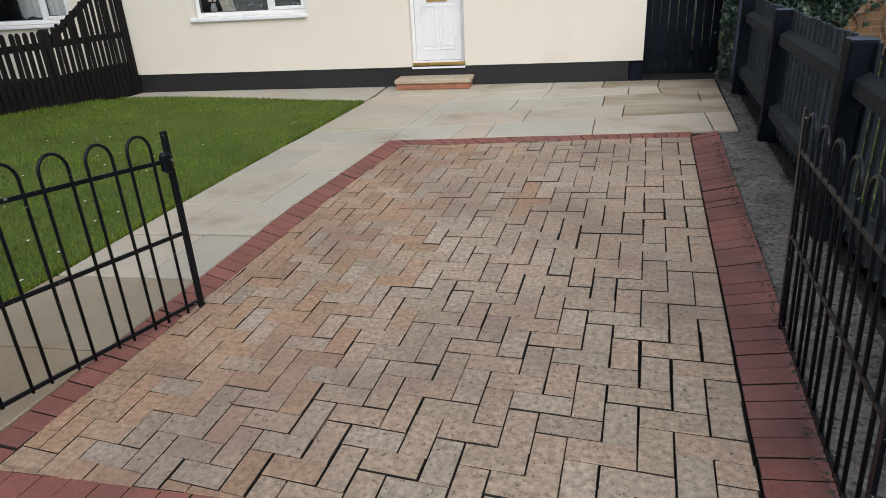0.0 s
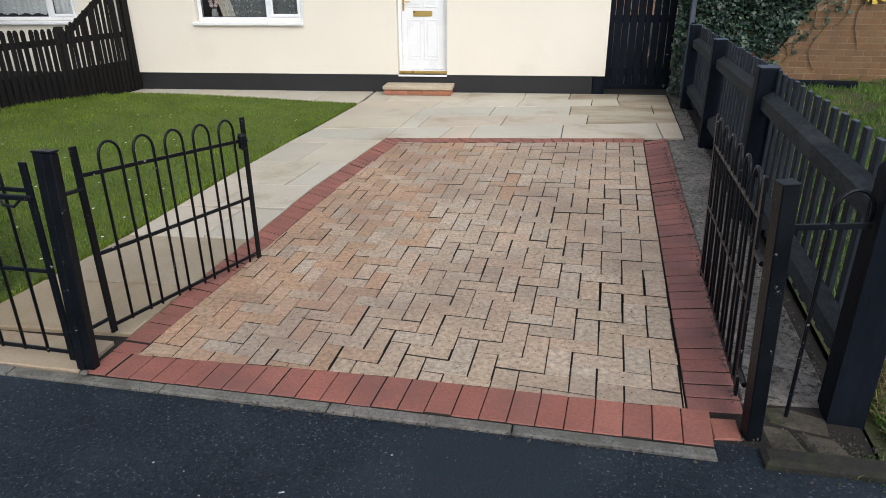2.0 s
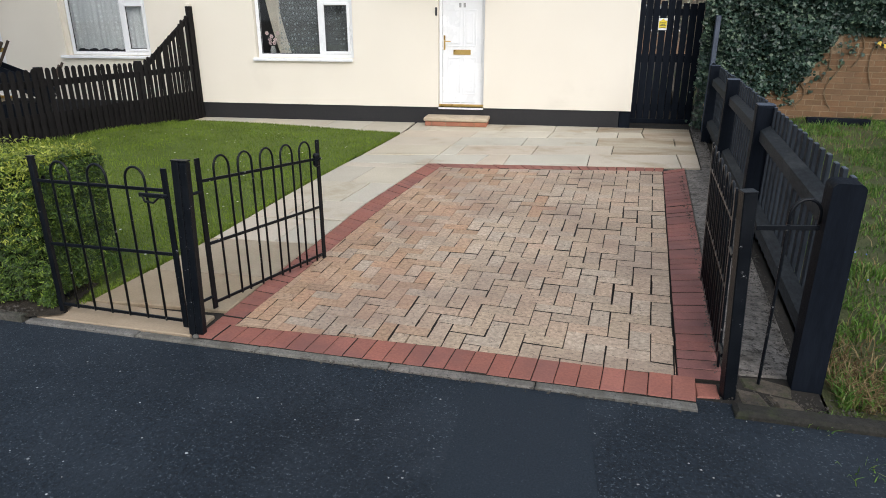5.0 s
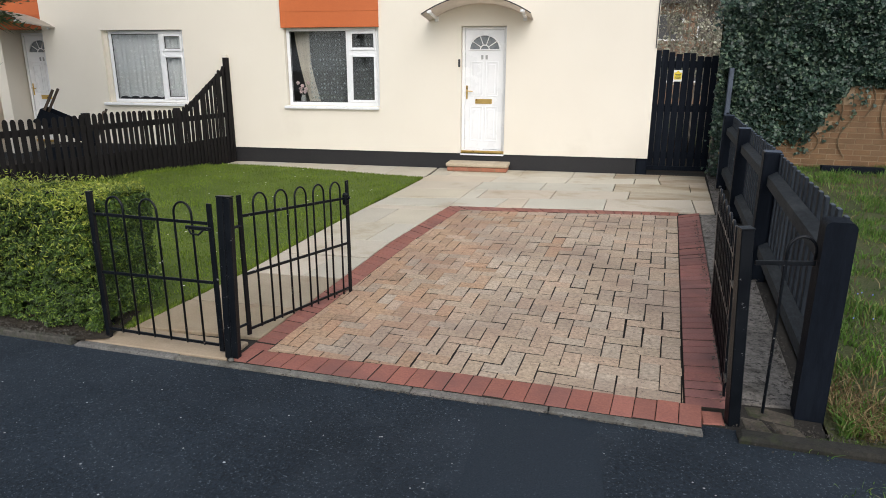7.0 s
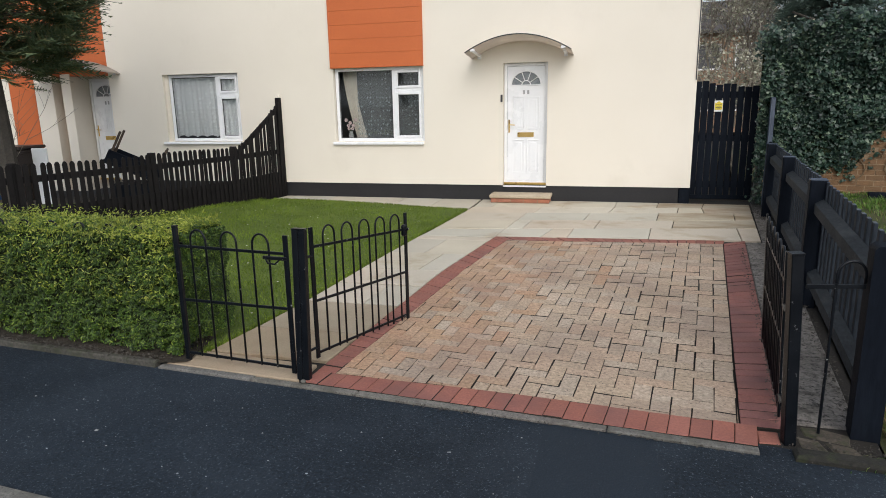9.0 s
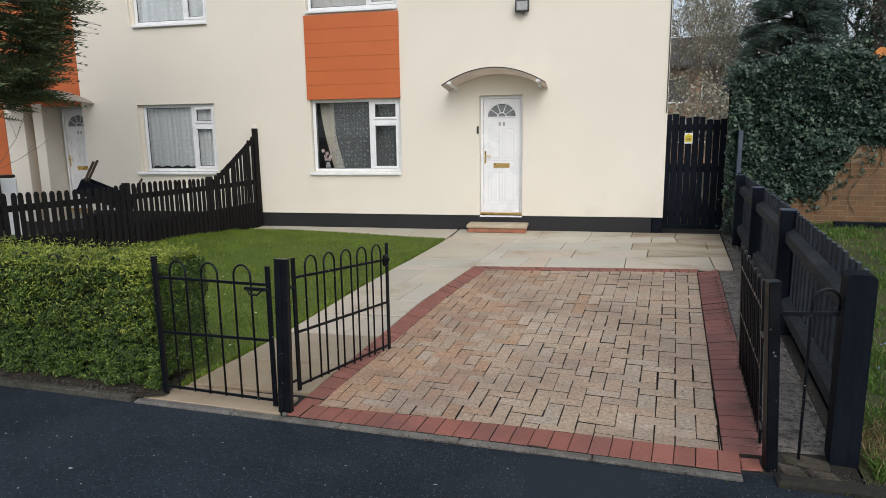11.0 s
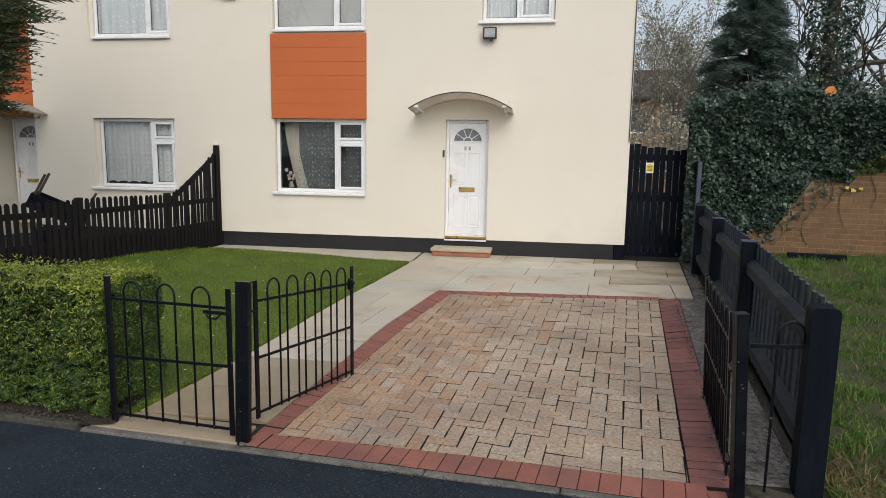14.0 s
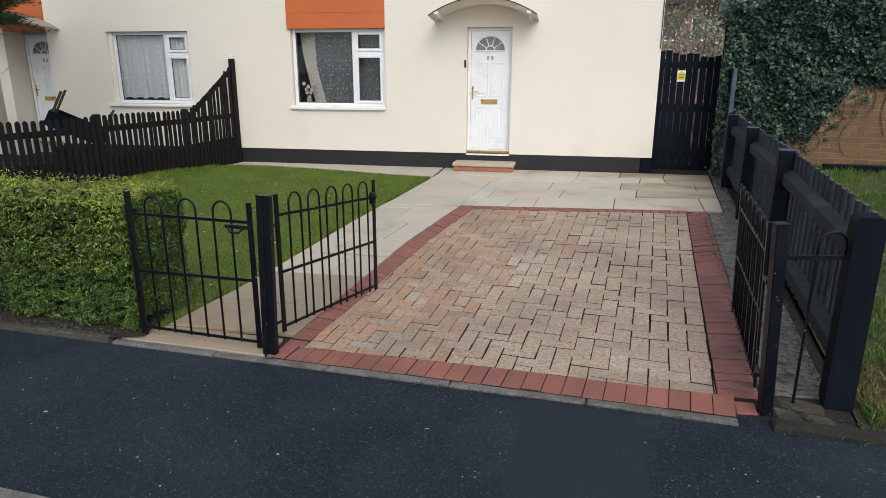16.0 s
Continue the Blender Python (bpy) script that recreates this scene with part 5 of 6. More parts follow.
def blades(name, places, mat, label, category="grass", lean=0.35, width=0.004):
    """Grass blades as bent tapering strips; places are (x, y, z, height)."""
    vs, fs = [], []
    rnd = random.Random(len(places))
    for x, y, z, h in places:
        a, b = rnd.uniform(0, 6.283), rnd.uniform(0, 6.283)
        dx, dy = math.cos(a) * width, math.sin(a) * width
        lx, ly = math.cos(b) * h * lean * rnd.random(), math.sin(b) * h * lean * rnd.random()
        o = len(vs)
        vs += [(x - dx, y - dy, z), (x + dx, y + dy, z), (x + 0.7 * dx + 0.35 * lx, y + 0.7 * dy + 0.35 * ly, z + 0.6 * h),
               (x - 0.7 * dx + 0.35 * lx, y - 0.7 * dy + 0.35 * ly, z + 0.6 * h), (x + 1.3 * lx, y + 1.3 * ly, z + h * 0.95)]
        fs += [(o, o + 1, o + 2, o + 3), (o + 3, o + 2, o + 4)]
    ob = new(name, raw_mesh(name, vs, fs, mat))
    return tagged(ob, label, category, kind="stuff")


rnd = random.Random(5)


def inside(poly, x, y):
    hit = False
    for i in range(len(poly)):
        (x0, y0), (x1, y1) = poly[i - 1], poly[i]
        if (y0 > y) != (y1 > y) and x < (x1 - x0) * (y - y0) / (y1 - y0) + x0:
            hit = not hit
    return hit


spots = []
while len(spots) < 70000:
    x, y = rnd.uniform(-5.6, -0.40), rnd.uniform(-7.2, -0.45)
    if inside(LAWN, x, y):
        spots.append((x, y, lawn_height(x, y) - 0.004, rnd.uniform(0.014, 0.034) * (1 + 0.5 * noise.noise((x * 2, y * 2, 1)))))
# longer tufts along the edges
for _ in range(5000):
    p = along([(-0.90, -7.2), (-0.78, -6.17), (-0.68, -4.28), (-0.57, -2.83), (-0.42, -1.12), (-1.6, -0.82), (-2.96, -0.60), (-4.3, -0.47)], rnd.random())
    x, y = p.x - abs(rnd.gauss(0, 0.02)) + 0.012, p.y - abs(rnd.gauss(0, 0.012))
    spots.append((x, y, lawn_height(x, y) - 0.01, rnd.uniform(0.02, 0.05)))
for _ in range(2500):
    p = along(BL, 0.14 + rnd.random() * 0.61)
    x, y = p.x + 0.05 + abs(rnd.gauss(0, 0.05)), p.y
    spots.append((x, y, lawn_height(x, y) - 0.01, rnd.uniform(0.03, 0.09)))
blades("lawn_grass", spots, GRASS_BLADE, "short mown green grass blades", width=0.004)

spots = []
while len(spots) < 60000:
    x, y = 3.06 + rnd.random() ** 1.6 * 7, rnd.uniform(-7.6, 0.1)
    if x < fence_x(y) + 0.05:
        continue
    k = 0.55 + 1.3 * abs(noise.noise((x * 2.1, y * 2.1, 5)))
    if noise.noise((x * 2.6, y * 2.6, 8)) < 0.0 and rnd.random() < 0.85:
        continue
    spots.append((x, y, bank(x, y) - 0.01, k * rnd.uniform(0.02, 0.10)))
blades("rough_grass", spots, ROUGH_BLADE, "long unkempt grass in tufts", lean=0.8, width=0.005)
spots = []
for _ in range(2600):
    if _ > 1100:
        x, y = 3.1 + rnd.random() ** 1.5 * 4, rnd.uniform(-7.5, -1)
        if x > fence_x(y) + 0.05:
            spots.append((x, y, bank(x, y) - 0.02, rnd.uniform(0.04, 0.13)))
        continue
    x, y = 3.10 + abs(rnd.gauss(0, 0.22)), -7.55 + abs(rnd.gauss(0, 0.30)) - 0.05
    if x > fence_x(y) + 0.05:
        spots.append((x, y, bank(x, y) - 0.02, rnd.uniform(0.03, 0.12)))
blades("dry_grass", spots, DRY_BLADE, "dead straw-brown grass stems beside the kerb", lean=1.3, width=0.004)
spots = []
for _ in range(620):
    c = rnd.choice([(2.95, -7.72, 0.06), (3.15, -8.05, 0.09), (3.3, -8.0, 0.10), (3.05, -7.68, 0.05), (3.5, -8.15, 0.12), (3.42, -8.28, 0.07), (3.42, -8.28, 0.07)])
    spots.append((c[0] + rnd.gauss(0, c[2]), c[1] + rnd.gauss(0, c[2] * 0.6), -0.03, rnd.uniform(0.012, 0.045)))
blades("kerb_weeds", spots, ROUGH_BLADE, "small weeds and grass in the kerb joint", "weeds", lean=1.4)
litter("dead_leaves", [(2.64, -7.6), (2.80, -7.63), (3.2, -7.62)], 0.055, 420, 0.0075, BARK, "brown dead leaves at the kerb", -0.02)
litter("fence_litter", [(2.98, -7.3), (3.36, -4.6), (3.78, -1.4), (3.80, 0.0)], 0.022, 1100, 0.010, BARK, "dark leaf litter along the fence foot", -0.012)
litter("border_litter", [(2.60, -7.4), (2.755, -6.38), (3.15, -3.2)], 0.014, 420, 0.012, BARK, "dark moss and leaf bits beside the border", -0.008)
litter("hedge_litter", [(-6.0, -7.03), (-1.05, -7.385)], 0.035, 1400, 0.011, BARK, "brown dead leaves on the soil under the hedge", 0.016)
litter("moss", [(-0.04, -7.50), (0.9, -7.60), (2.4, -7.71)], 0.012, 260, 0.010, BARK, "dark crumbs along the concrete edging", -0.02)
# mud over the footway end beside the verge
mud = [(3.15 + 0.05 * math.sin(7 * t) + 5.0 * t, -7.86 - 0.42 * t - 0.02 * math.sin(19 * t)) for t in (k / 24 for k in range(25))]
mud += [(3.2 + 5.0 * t, -8.03 - 0.9 * t ** 0.7 - 0.07 * math.sin(23 * t) - 0.03 * math.sin(51 * t)) for t in (k / 24 for k in range(24, -1, -1))]
sheet("verge_mud", mud, -0.0145, MOSSY, "muddy worn ground over the footway edge", "ground")

# pale grit on the footway
vs, fs = [], []
for _ in range(110):
    x, y = rnd.uniform(-3.0, 3.4), rnd.uniform(-8.9, -7.75)
    s, a = rnd.uniform(0.0025, 0.0065) * (1.9 if rnd.random() < 0.14 else 1), rnd.random() * 6
    o = len(vs)
    vs += [(x + s * math.cos(a + k), y + s * 0.8 * math.sin(a + k), -0.0185) for k in (0, 1.3, 2.4, 3.7, 5.0)] + [(x, y, -0.0165 + s * 0.25)]
    fs += [(o + k, o + (k + 1) % 5, o + 5) for k in range(5)]
tagged(new("grit", raw_mesh("grit", vs, fs, STONE)), "pale grit scattered on the asphalt", "grit", kind="stuff")

# daisies on the lawn, blue flowers in the verge
vs, fs = [], []
for _ in range(70):
    x, y = rnd.uniform(-4.0, -0.8), rnd.uniform(-6.8, -0.9)
    if not inside(LAWN, x, y):
        continue
    o, z = len(vs), lawn_height(x, y) + 0.035
    vs += [(x + 0.010 * math.cos(k), y + 0.010 * math.sin(k), z) for k in (0, 1, 2, 3, 4, 5)]
    fs.append(tuple(range(o, o + 6)))
tagged(new("daisies", raw_mesh("daisies", vs, fs, WHITE_FLOWER)), "small white daisies dotted over the lawn", "flowers", kind="stuff")
vs, fs = [], []
for _ in range(9):
    c = rnd.choice([(3.75, -6.0), (4.0, -6.1), (3.6, -6.3)])
    x, y = c[0] + rnd.gauss(0, 0.06), c[1] + rnd.gauss(0, 0.06)
    o, z = len(vs), bank(x, y) + rnd.uniform(0.05, 0.12)
    vs += [(x + 0.0055 * math.cos(k), y - 0.004, z + 0.006 * math.sin(k)) for k in (0, 1.2, 2.5, 3.8, 5.0)]
    fs.append(tuple(range(o, o + 5)))
tagged(new("blue_flowers", raw_mesh("blue_flowers", vs, fs, BLUEBELL)), "small blue flowers among the rough grass", "flowers", kind="stuff")


# ---------------------------------------------------------------- leaves
def leaves(places, size, shape=((0, -0.5), (0.36, -0.1), (0.22, 0.3), (0, 0.6), (-0.22, 0.3), (-0.36, -0.1)), spread=0.9, seed=1):
    """Small folded leaves; places are (point, outward direction)."""
    r = random.Random(seed)
    vs, fs = [], []
    for p, d in places:
        nrm = Vector((d[0] + r.gauss(0, spread), d[1] + r.gauss(0, spread), d[2] + r.gauss(0, spread)))
        if nrm.length < 1e-3:
            continue
        nrm.normalize()
        side = nrm.cross(Vector((r.gauss(0, 1), r.gauss(0, 1), r.gauss(0, 1))))
        if side.length < 1e-3:
            continue
        side.normalize()
        up = nrm.cross(side)
        s = size * r.uniform(0.6, 1.3)
        o = len(vs)
        for a, b in shape:
            vs.append(tuple(Vector(p) + side * (a * s) + up * (b * s) - nrm * (abs(a) * s * 0.35)))
        fs.append(tuple(range(o, o + len(shape))))
    return vs, fs


# ---------------------------------------------------------------- hedge
hedge = thing("hedge", -0.95, -7.0, 0, "clipped leafy green hedge with yellow-green tips", "hedge")
hx = Vector((-0.997, 0.074, 0))
hn = Vector((-0.074, -0.997, 0))
H_LEN, H_DEEP = 6.0, 0.50
rnd = random.Random(11)
front, tips = [], []


def hedge_point(u, v, w):
    """u along, v back from the front face, w up."""
    return hx * u - hn * v + Vector((-0.04, -0.265, 0)) + Vector((0, 0, 0.935 * w))


for _ in range(150000):
    u = H_LEN * rnd.random() ** 1.5
    lump = 0.045 * noise.noise((u * 4.5, 1, 0)) + 0.0
    k = rnd.random()
    if k < 0.58:
        w = 0.03 + 0.85 * rnd.random()
        bulge = 0.06 * noise.noise((u * 6, w * 11, 3)) + 0.075 * noise.noise((u * 15, w * 32, 5))
        round_ = 0.06 * max(0, (w - 0.74) / 0.16) ** 2 - 0.02 * max(0, (0.22 - w) / 0.2)
        if bulge < -0.012 and rnd.random() < 0.72:
            continue
        front.append((hedge_point(u, round_ - bulge + rnd.uniform(0, 0.03), w), (hn.x, hn.y, 0.35)))
    elif k < 0.78:
        v = rnd.uniform(0.02, H_DEEP)
        w = 0.86 + 0.03 * noise.noise((u * 5, v * 6, 2)) + rnd.uniform(-0.03, 0.03)
        front.append((hedge_point(u, v, w), (0, -0.2, 1)))
    elif k < 0.88:
        v, w = rnd.uniform(0, H_DEEP), 0.08 + 0.78 * rnd.random()
        b = 0.05 * noise.noise((v * 6, w * 7, 8))
        front.append((hedge_point(-0.0 - b - rnd.uniform(0, 0.03), v, w), (1, -0.1, 0.3)))
    else:
        v = rnd.uniform(-0.02, H_DEEP)
        w = 0.87 + 0.09 * rnd.random() ** 3 + 0.04 * noise.noise((u * 9, v * 9, 2))
        if rnd.random() < 0.25:
            v, w = rnd.uniform(-0.05, 0.0), 0.88 - 0.5 * rnd.random() ** 1.5
        tips.append((hedge_point(u, v, w), (0, -0.5, 0.6)))
NARROW = ((0, -0.6), (0.19, -0.15), (0.15, 0.3), (0, 0.8), (-0.15, 0.3), (-0.19, -0.15))
v, f = leaves(front, 0.0205, NARROW, spread=0.55, seed=3)
part("foliage", raw_mesh("foliage", v, f, HEDGE_LEAF), HEDGE_LEAF, hedge)
v, f = leaves(tips, 0.019, NARROW, spread=0.8, seed=4)
part("new_growth", raw_mesh("new_growth", v, f, HEDGE_TIP), HEDGE_TIP, hedge, "pale yellow-green young shoots")
# Dark box stands in for the shade inside the hedge.
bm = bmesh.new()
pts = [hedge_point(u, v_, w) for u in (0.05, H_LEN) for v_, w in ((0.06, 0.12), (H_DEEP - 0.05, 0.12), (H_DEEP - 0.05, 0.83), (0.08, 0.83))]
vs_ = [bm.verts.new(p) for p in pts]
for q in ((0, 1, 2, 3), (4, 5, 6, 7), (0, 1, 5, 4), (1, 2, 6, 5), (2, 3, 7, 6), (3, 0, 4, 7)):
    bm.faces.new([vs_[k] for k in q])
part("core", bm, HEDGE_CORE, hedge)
bm = bmesh.new()
for k in range(60):
    u = 0.08 + (H_LEN - 0.2) * (k / 60) ** 1.3
    p = hedge_point(u, 0.12 + 0.1 * rnd.random(), -0.02)
    tube(bm, [p, p + Vector((rnd.gauss(0, 0.03), rnd.gauss(0, 0.03), 0.22))], 0.008, 5, 0.005)
part("stem_row", bm, BARK, hedge)["kind"] = "stuff"
sheet("hedge_bed", [(-7.2, -6.95), (-1.06, -7.42), (-0.90, -7.36), (-0.99, -6.92), (-7.2, -6.42)], 0.012, SOIL, "dark soil under the hedge", "ground")

# ---------------------------------------------------------------- garden wall of brick
gw = thing("garden_wall", 4.1, -0.08, 0, "orange-brown brick garden wall partly under ivy", "wall", kind="structure", turn=-8.5)
part("core", boxed(-0.15, 6.0, 0.005, 0.20, 0.0, 2.0), GARDEN_MORTAR, gw)
BW, BH = 0.215, 0.078
shared = raw_mesh("brick", *[list(q) for q in slab_data([(0, 0), (BW - 0.012, 0), (BW - 0.012, 0.06), (0, 0.06)], 0, BH - 0.012, 0.003)], GARDEN_BRICK)
made = 0
for row in range(18):
    z = 0.12 + row * BH
    for k in range(3, 24):
        x = -0.1 + k * BW + (BW / 2 if row % 2 else 0)
        if row > 7 and x < 1.1 or row > 12 and x < 1.5 or made >= 330:
            continue
        ob = part("brick", shared, GARDEN_BRICK, gw)
        ob.location = (x, random.uniform(-0.002, 0.002), z)
        made += 1
part("coping", boxed(-0.15, 6.0, -0.02, 0.23, 2.0, 2.06, 0.006), OLD_CONCRETE, gw)

# dark timber on the ground before the wall
plank = thing("dark_plank", 5.55, -0.75, 0.17, "black plank lying in the grass before the wall", "plank", turn=-8)
part("board", boxed(-0.38, 0.38, -0.05, 0.05, 0.0, 0.15, 0.01), BLACK_WOOD, plank)

# ---------------------------------------------------------------- ivy
ivy = thing("ivy", 5.5, -0.3, 0, "dense dark green ivy hanging over the brick wall", "ivy")
rnd = random.Random(21)
ivy_low = lambda x: 0.58 + 0.10 * math.sin(x * 5) if x < 5.10 else (0.62 + (x - 5.10) * 1.9 if x < 5.55 else 1.48 + 0.12 * math.sin(x * 4.0))
places = []
while len(places) < 27000:
    x = rnd.uniform(3.80, 8.6)
    lo = ivy_low(x) + 0.10 * noise.noise((x * 3, 0, 4))
    hi = 2.60 + 0.45 * noise.noise((x * 0.9, 2, 2)) + 0.30 * noise.noise((x * 3.1, 3, 1))
    z = lo + (hi - lo) * rnd.random()
    wall_y = -0.08 - 0.149 * (x - 4.1)
    bulge = 0.16 + 0.20 * noise.noise((x * 1.2, z * 1.2, 6)) + 0.10 * noise.noise((x * 4, z * 4, 7)) + 0.25 * max(0, (z - 1.6))
    if z < lo + 0.12:
        bulge *= 0.5
    y = wall_y - max(0.02, bulge) + rnd.uniform(0, 0.12)
    places.append(((x - 5.5, y + 0.3, z), (0, -0.8, 0.55)))
for _ in range(4500):
    x = rnd.uniform(3.8, 8.6)
    wall_y = -0.08 - 0.149 * (x - 4.1)
    y = wall_y + rnd.uniform(-0.35, 0.7)
    z = 2.58 + 0.42 * noise.noise((x * 0.9, 2, 2)) + 0.25 * noise.noise((x * 3.1, 3, 1)) + rnd.uniform(-0.25, 0.30) * rnd.random() - 0.25 * abs(y - wall_y)
    places.append(((x - 5.5, y + 0.3, z), (0, -0.4, 1)))
star = ((0, -0.45), (0.30, -0.42), (0.5, -0.02), (0.20, 0.12), (0, 0.62), (-0.20, 0.12), (-0.5, -0.02), (-0.30, -0.42))
young = lambda p: p[0] + 5.5 + 0.5 * noise.noise((p[0] * 2, p[2] * 2, 3)) > 6.25 and p[2] + 0.4 * noise.noise((p[0] * 2, p[2] * 2, 9)) < 2.25
v, f = leaves([q for q in places if not young(q[0])], 0.062, star, 0.55, 5)
part("foliage", raw_mesh("foliage", v, f, IVY_LEAF), IVY_LEAF, ivy)
v, f = leaves([q for q in places if young(q[0])], 0.066, star, 0.55, 7)
part("young_foliage", raw_mesh("young_foliage", v, f, IVY_PALE), IVY_PALE, ivy, "paler yellow-green ivy growth")
# Dark sheet behind the leaves, painted as the shade deep in the ivy.
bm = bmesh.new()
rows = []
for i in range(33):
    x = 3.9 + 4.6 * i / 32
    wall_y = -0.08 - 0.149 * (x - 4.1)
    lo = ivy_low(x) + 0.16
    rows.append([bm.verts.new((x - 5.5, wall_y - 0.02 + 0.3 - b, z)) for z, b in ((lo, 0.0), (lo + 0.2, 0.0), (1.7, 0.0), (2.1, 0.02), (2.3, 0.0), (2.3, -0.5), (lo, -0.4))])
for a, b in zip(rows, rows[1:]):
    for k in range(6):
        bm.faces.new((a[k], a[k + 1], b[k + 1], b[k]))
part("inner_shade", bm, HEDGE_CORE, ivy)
for x, z0, z1, sw in ((5.42, 0.75, 1.5, 0.06), (5.75, 0.95, 1.6, 0.10), (6.02, 0.72, 1.55, -0.08), (5.1, 0.38, 0.9, 0.14), (6.35, 1.0, 1.45, 0.05), (5.58, 0.40, 1.0, -0.1)):
    pts = []
    for k in range(9):
        t = k / 8
        xx = x + sw * math.sin(t * 4)
        pts.append((xx - 5.5, -0.08 - 0.149 * (xx - 4.1) - 0.02 + 0.3, z0 + (z1 - z0) * t))
    part("vine", tube(bmesh.new(), pts, 0.007, 6), VINE, ivy, "bare brown ivy stem")
trail = []
for x, z0, z1 in ((5.42, 0.8, 1.5), (5.62, 0.9, 1.6), (5.30, 0.6, 1.2), (5.75, 1.1, 1.6), (6.6, 1.2, 1.6), (7.2, 1.1, 1.6), (5.05, 0.35, 0.7), (6.05, 1.2, 1.6)):
    for _ in range(26):
        xx = x + rnd.gauss(0, 0.045)
        trail.append(((xx - 5.5, -0.08 - 0.149 * (xx - 4.1) - 0.035 + 0.3, rnd.uniform(z0, z1)), (0, -1, 0.3)))
v, f = leaves(trail, 0.05, star, 0.45, 12)
part("trailing_leaves", raw_mesh("trailing_leaves", v, f, IVY_LEAF), IVY_LEAF, ivy)
v, f = leaves([((6.12 - 5.5 + rnd.gauss(0, 0.07), -0.44 + 0.3, 1.26 + rnd.gauss(0, 0.025)), (0, -1, 0.2)) for _ in range(6)], 0.055, star, 0.3, 9)
part("yellow_leaves", raw_mesh("yellow_leaves", v, f, YELLOW_LEAF), YELLOW_LEAF, ivy, "a few yellowed ivy leaves")
post_ivy = thing("post_ivy", 3.93, -0.02, 0, "ivy climbing beside the grey gate post", "ivy")
places = [((rnd.gauss(0.0, 0.06), rnd.uniform(-0.25, 0.10), z * 1.0), (-0.3, -0.9, 0.3)) for z in (0.05 + 1.0 * rnd.random() for _ in range(420))]
places += [((rnd.gauss(0.03, 0.05), rnd.uniform(-0.1, 0.10), z), (-0.3, -0.9, 0.3)) for z in (1.0 + 0.85 * rnd.random() for _ in range(200))]
v, f = leaves(places, 0.05, star, 0.6, 6)
part("foliage", raw_mesh("foliage", v, f, IVY_LEAF), IVY_LEAF, post_ivy)


# ---------------------------------------------------------------- trees
def spray_crown(n, place, size, leaflets, seed, droop=0.25, width=0.16):
    """Feathery evergreen sprays: place(r) gives a point and the way in which the spray points."""
    r = random.Random(seed)
    vs, fs = [], []
    for _ in range(n):
        p, d = place(r)
        p, d = Vector(p), Vector(d).normalized()
        s = size * r.uniform(0.6, 1.35)
        side = d.cross(Vector((r.gauss(0, 0.5), r.gauss(0, 0.5), 1))).normalized()
        up = side.cross(d)
        for k in range(leaflets):
            t = (k + 0.5) / leaflets
            q = p + d * (s * t) + Vector((0, 0, -droop * s * t * t))
            w = s * width * (1.15 - t) * 2.2
            for sg_ in (-1, 1):
                tip = q + side * (sg_ * w) + d * (w * 1.1) + up * r.gauss(0, 0.12 * w)
                o = len(vs)
                e = d * (s * 0.035) + up * (0.02 * s * r.uniform(-1, 1))
                vs += [tuple(q - e), tuple(q + e * 0.9), tuple(tip)]
                fs.append((o, o + 1, o + 2))
        o = len(vs)
        end = p + d * (s * 1.12) + Vector((0, 0, -droop * s * 1.1))
        vs += [tuple(p + side * 0.012 * s), tuple(p - side * 0.012 * s), tuple(end)]
        fs.append((o, o + 1, o + 2))
    return vs, fs


def trunk(bm, x, y, z0, z1, r0, r1, bend=0.1, seed=0, n=8):
    r = random.Random(seed)
    pts = [(x + bend * r.gauss(0, 1) * k / n, y + bend * r.gauss(0, 1) * k / n, z0 + (z1 - z0) * k / n) for k in range(n + 1)]
    tube(bm, pts, r0, 8, r1)
    return pts


# cypress in the neighbour's garden
cyp = thing("cypress_tree", -5.98, -3.95, 0, "dark green feathery cypress in the neighbouring garden", "tree")
bm = bmesh.new()
trunk(bm, 0, 0, 0, 4.9, 0.14, 0.03, 0.03, 2)
part("trunk", bm, BARK, cyp)


def cyp_place(r):
    z = 2.08 + 2.75 * r.random() ** 1.1
    rad = 1.75 * (1 - ((z - 3.3) / 1.9) ** 2 if z > 3.3 else max(0.05, 0.55 + 0.5 * (z - 2.4))) ** 0.5 if z < 7.0 else 0.2
    a = r.uniform(0, 2 * math.pi)
    k = (0.40 + 0.48 * r.random() ** 0.6) * (1 + 0.12 * math.sin(5 * a + 3 * z))
    d = (math.cos(a), math.sin(a), r.uniform(-0.15, 0.35))
    return (rad * k * math.cos(a), 0.62 * rad * k * math.sin(a) - 0.15, z + 0.1 * r.gauss(0, 1)), d


v, f = spray_crown(3000, cyp_place, 0.46, 8, 31, 0.12, 0.13)
part("crown", raw_mesh("crown", v, f, CYPRESS_LEAF), CYPRESS_LEAF, cyp)
bm = bmesh.new()
rnd = random.Random(8)
for k in range(70):
    z, a = 2.3 + 2.2 * rnd.random(), rnd.uniform(0, 6.283)
    L = 0.9 * (1 - ((z - 2.5) / 4) ** 2)
    tube(bm, [(0, 0, z), (0.5 * L * math.cos(a), 0.5 * L * math.sin(a), z + 0.08), (L * math.cos(a), L * math.sin(a), z + 0.05)], 0.02, 5, 0.005)
part("limb_framework", bm, BARK, cyp)


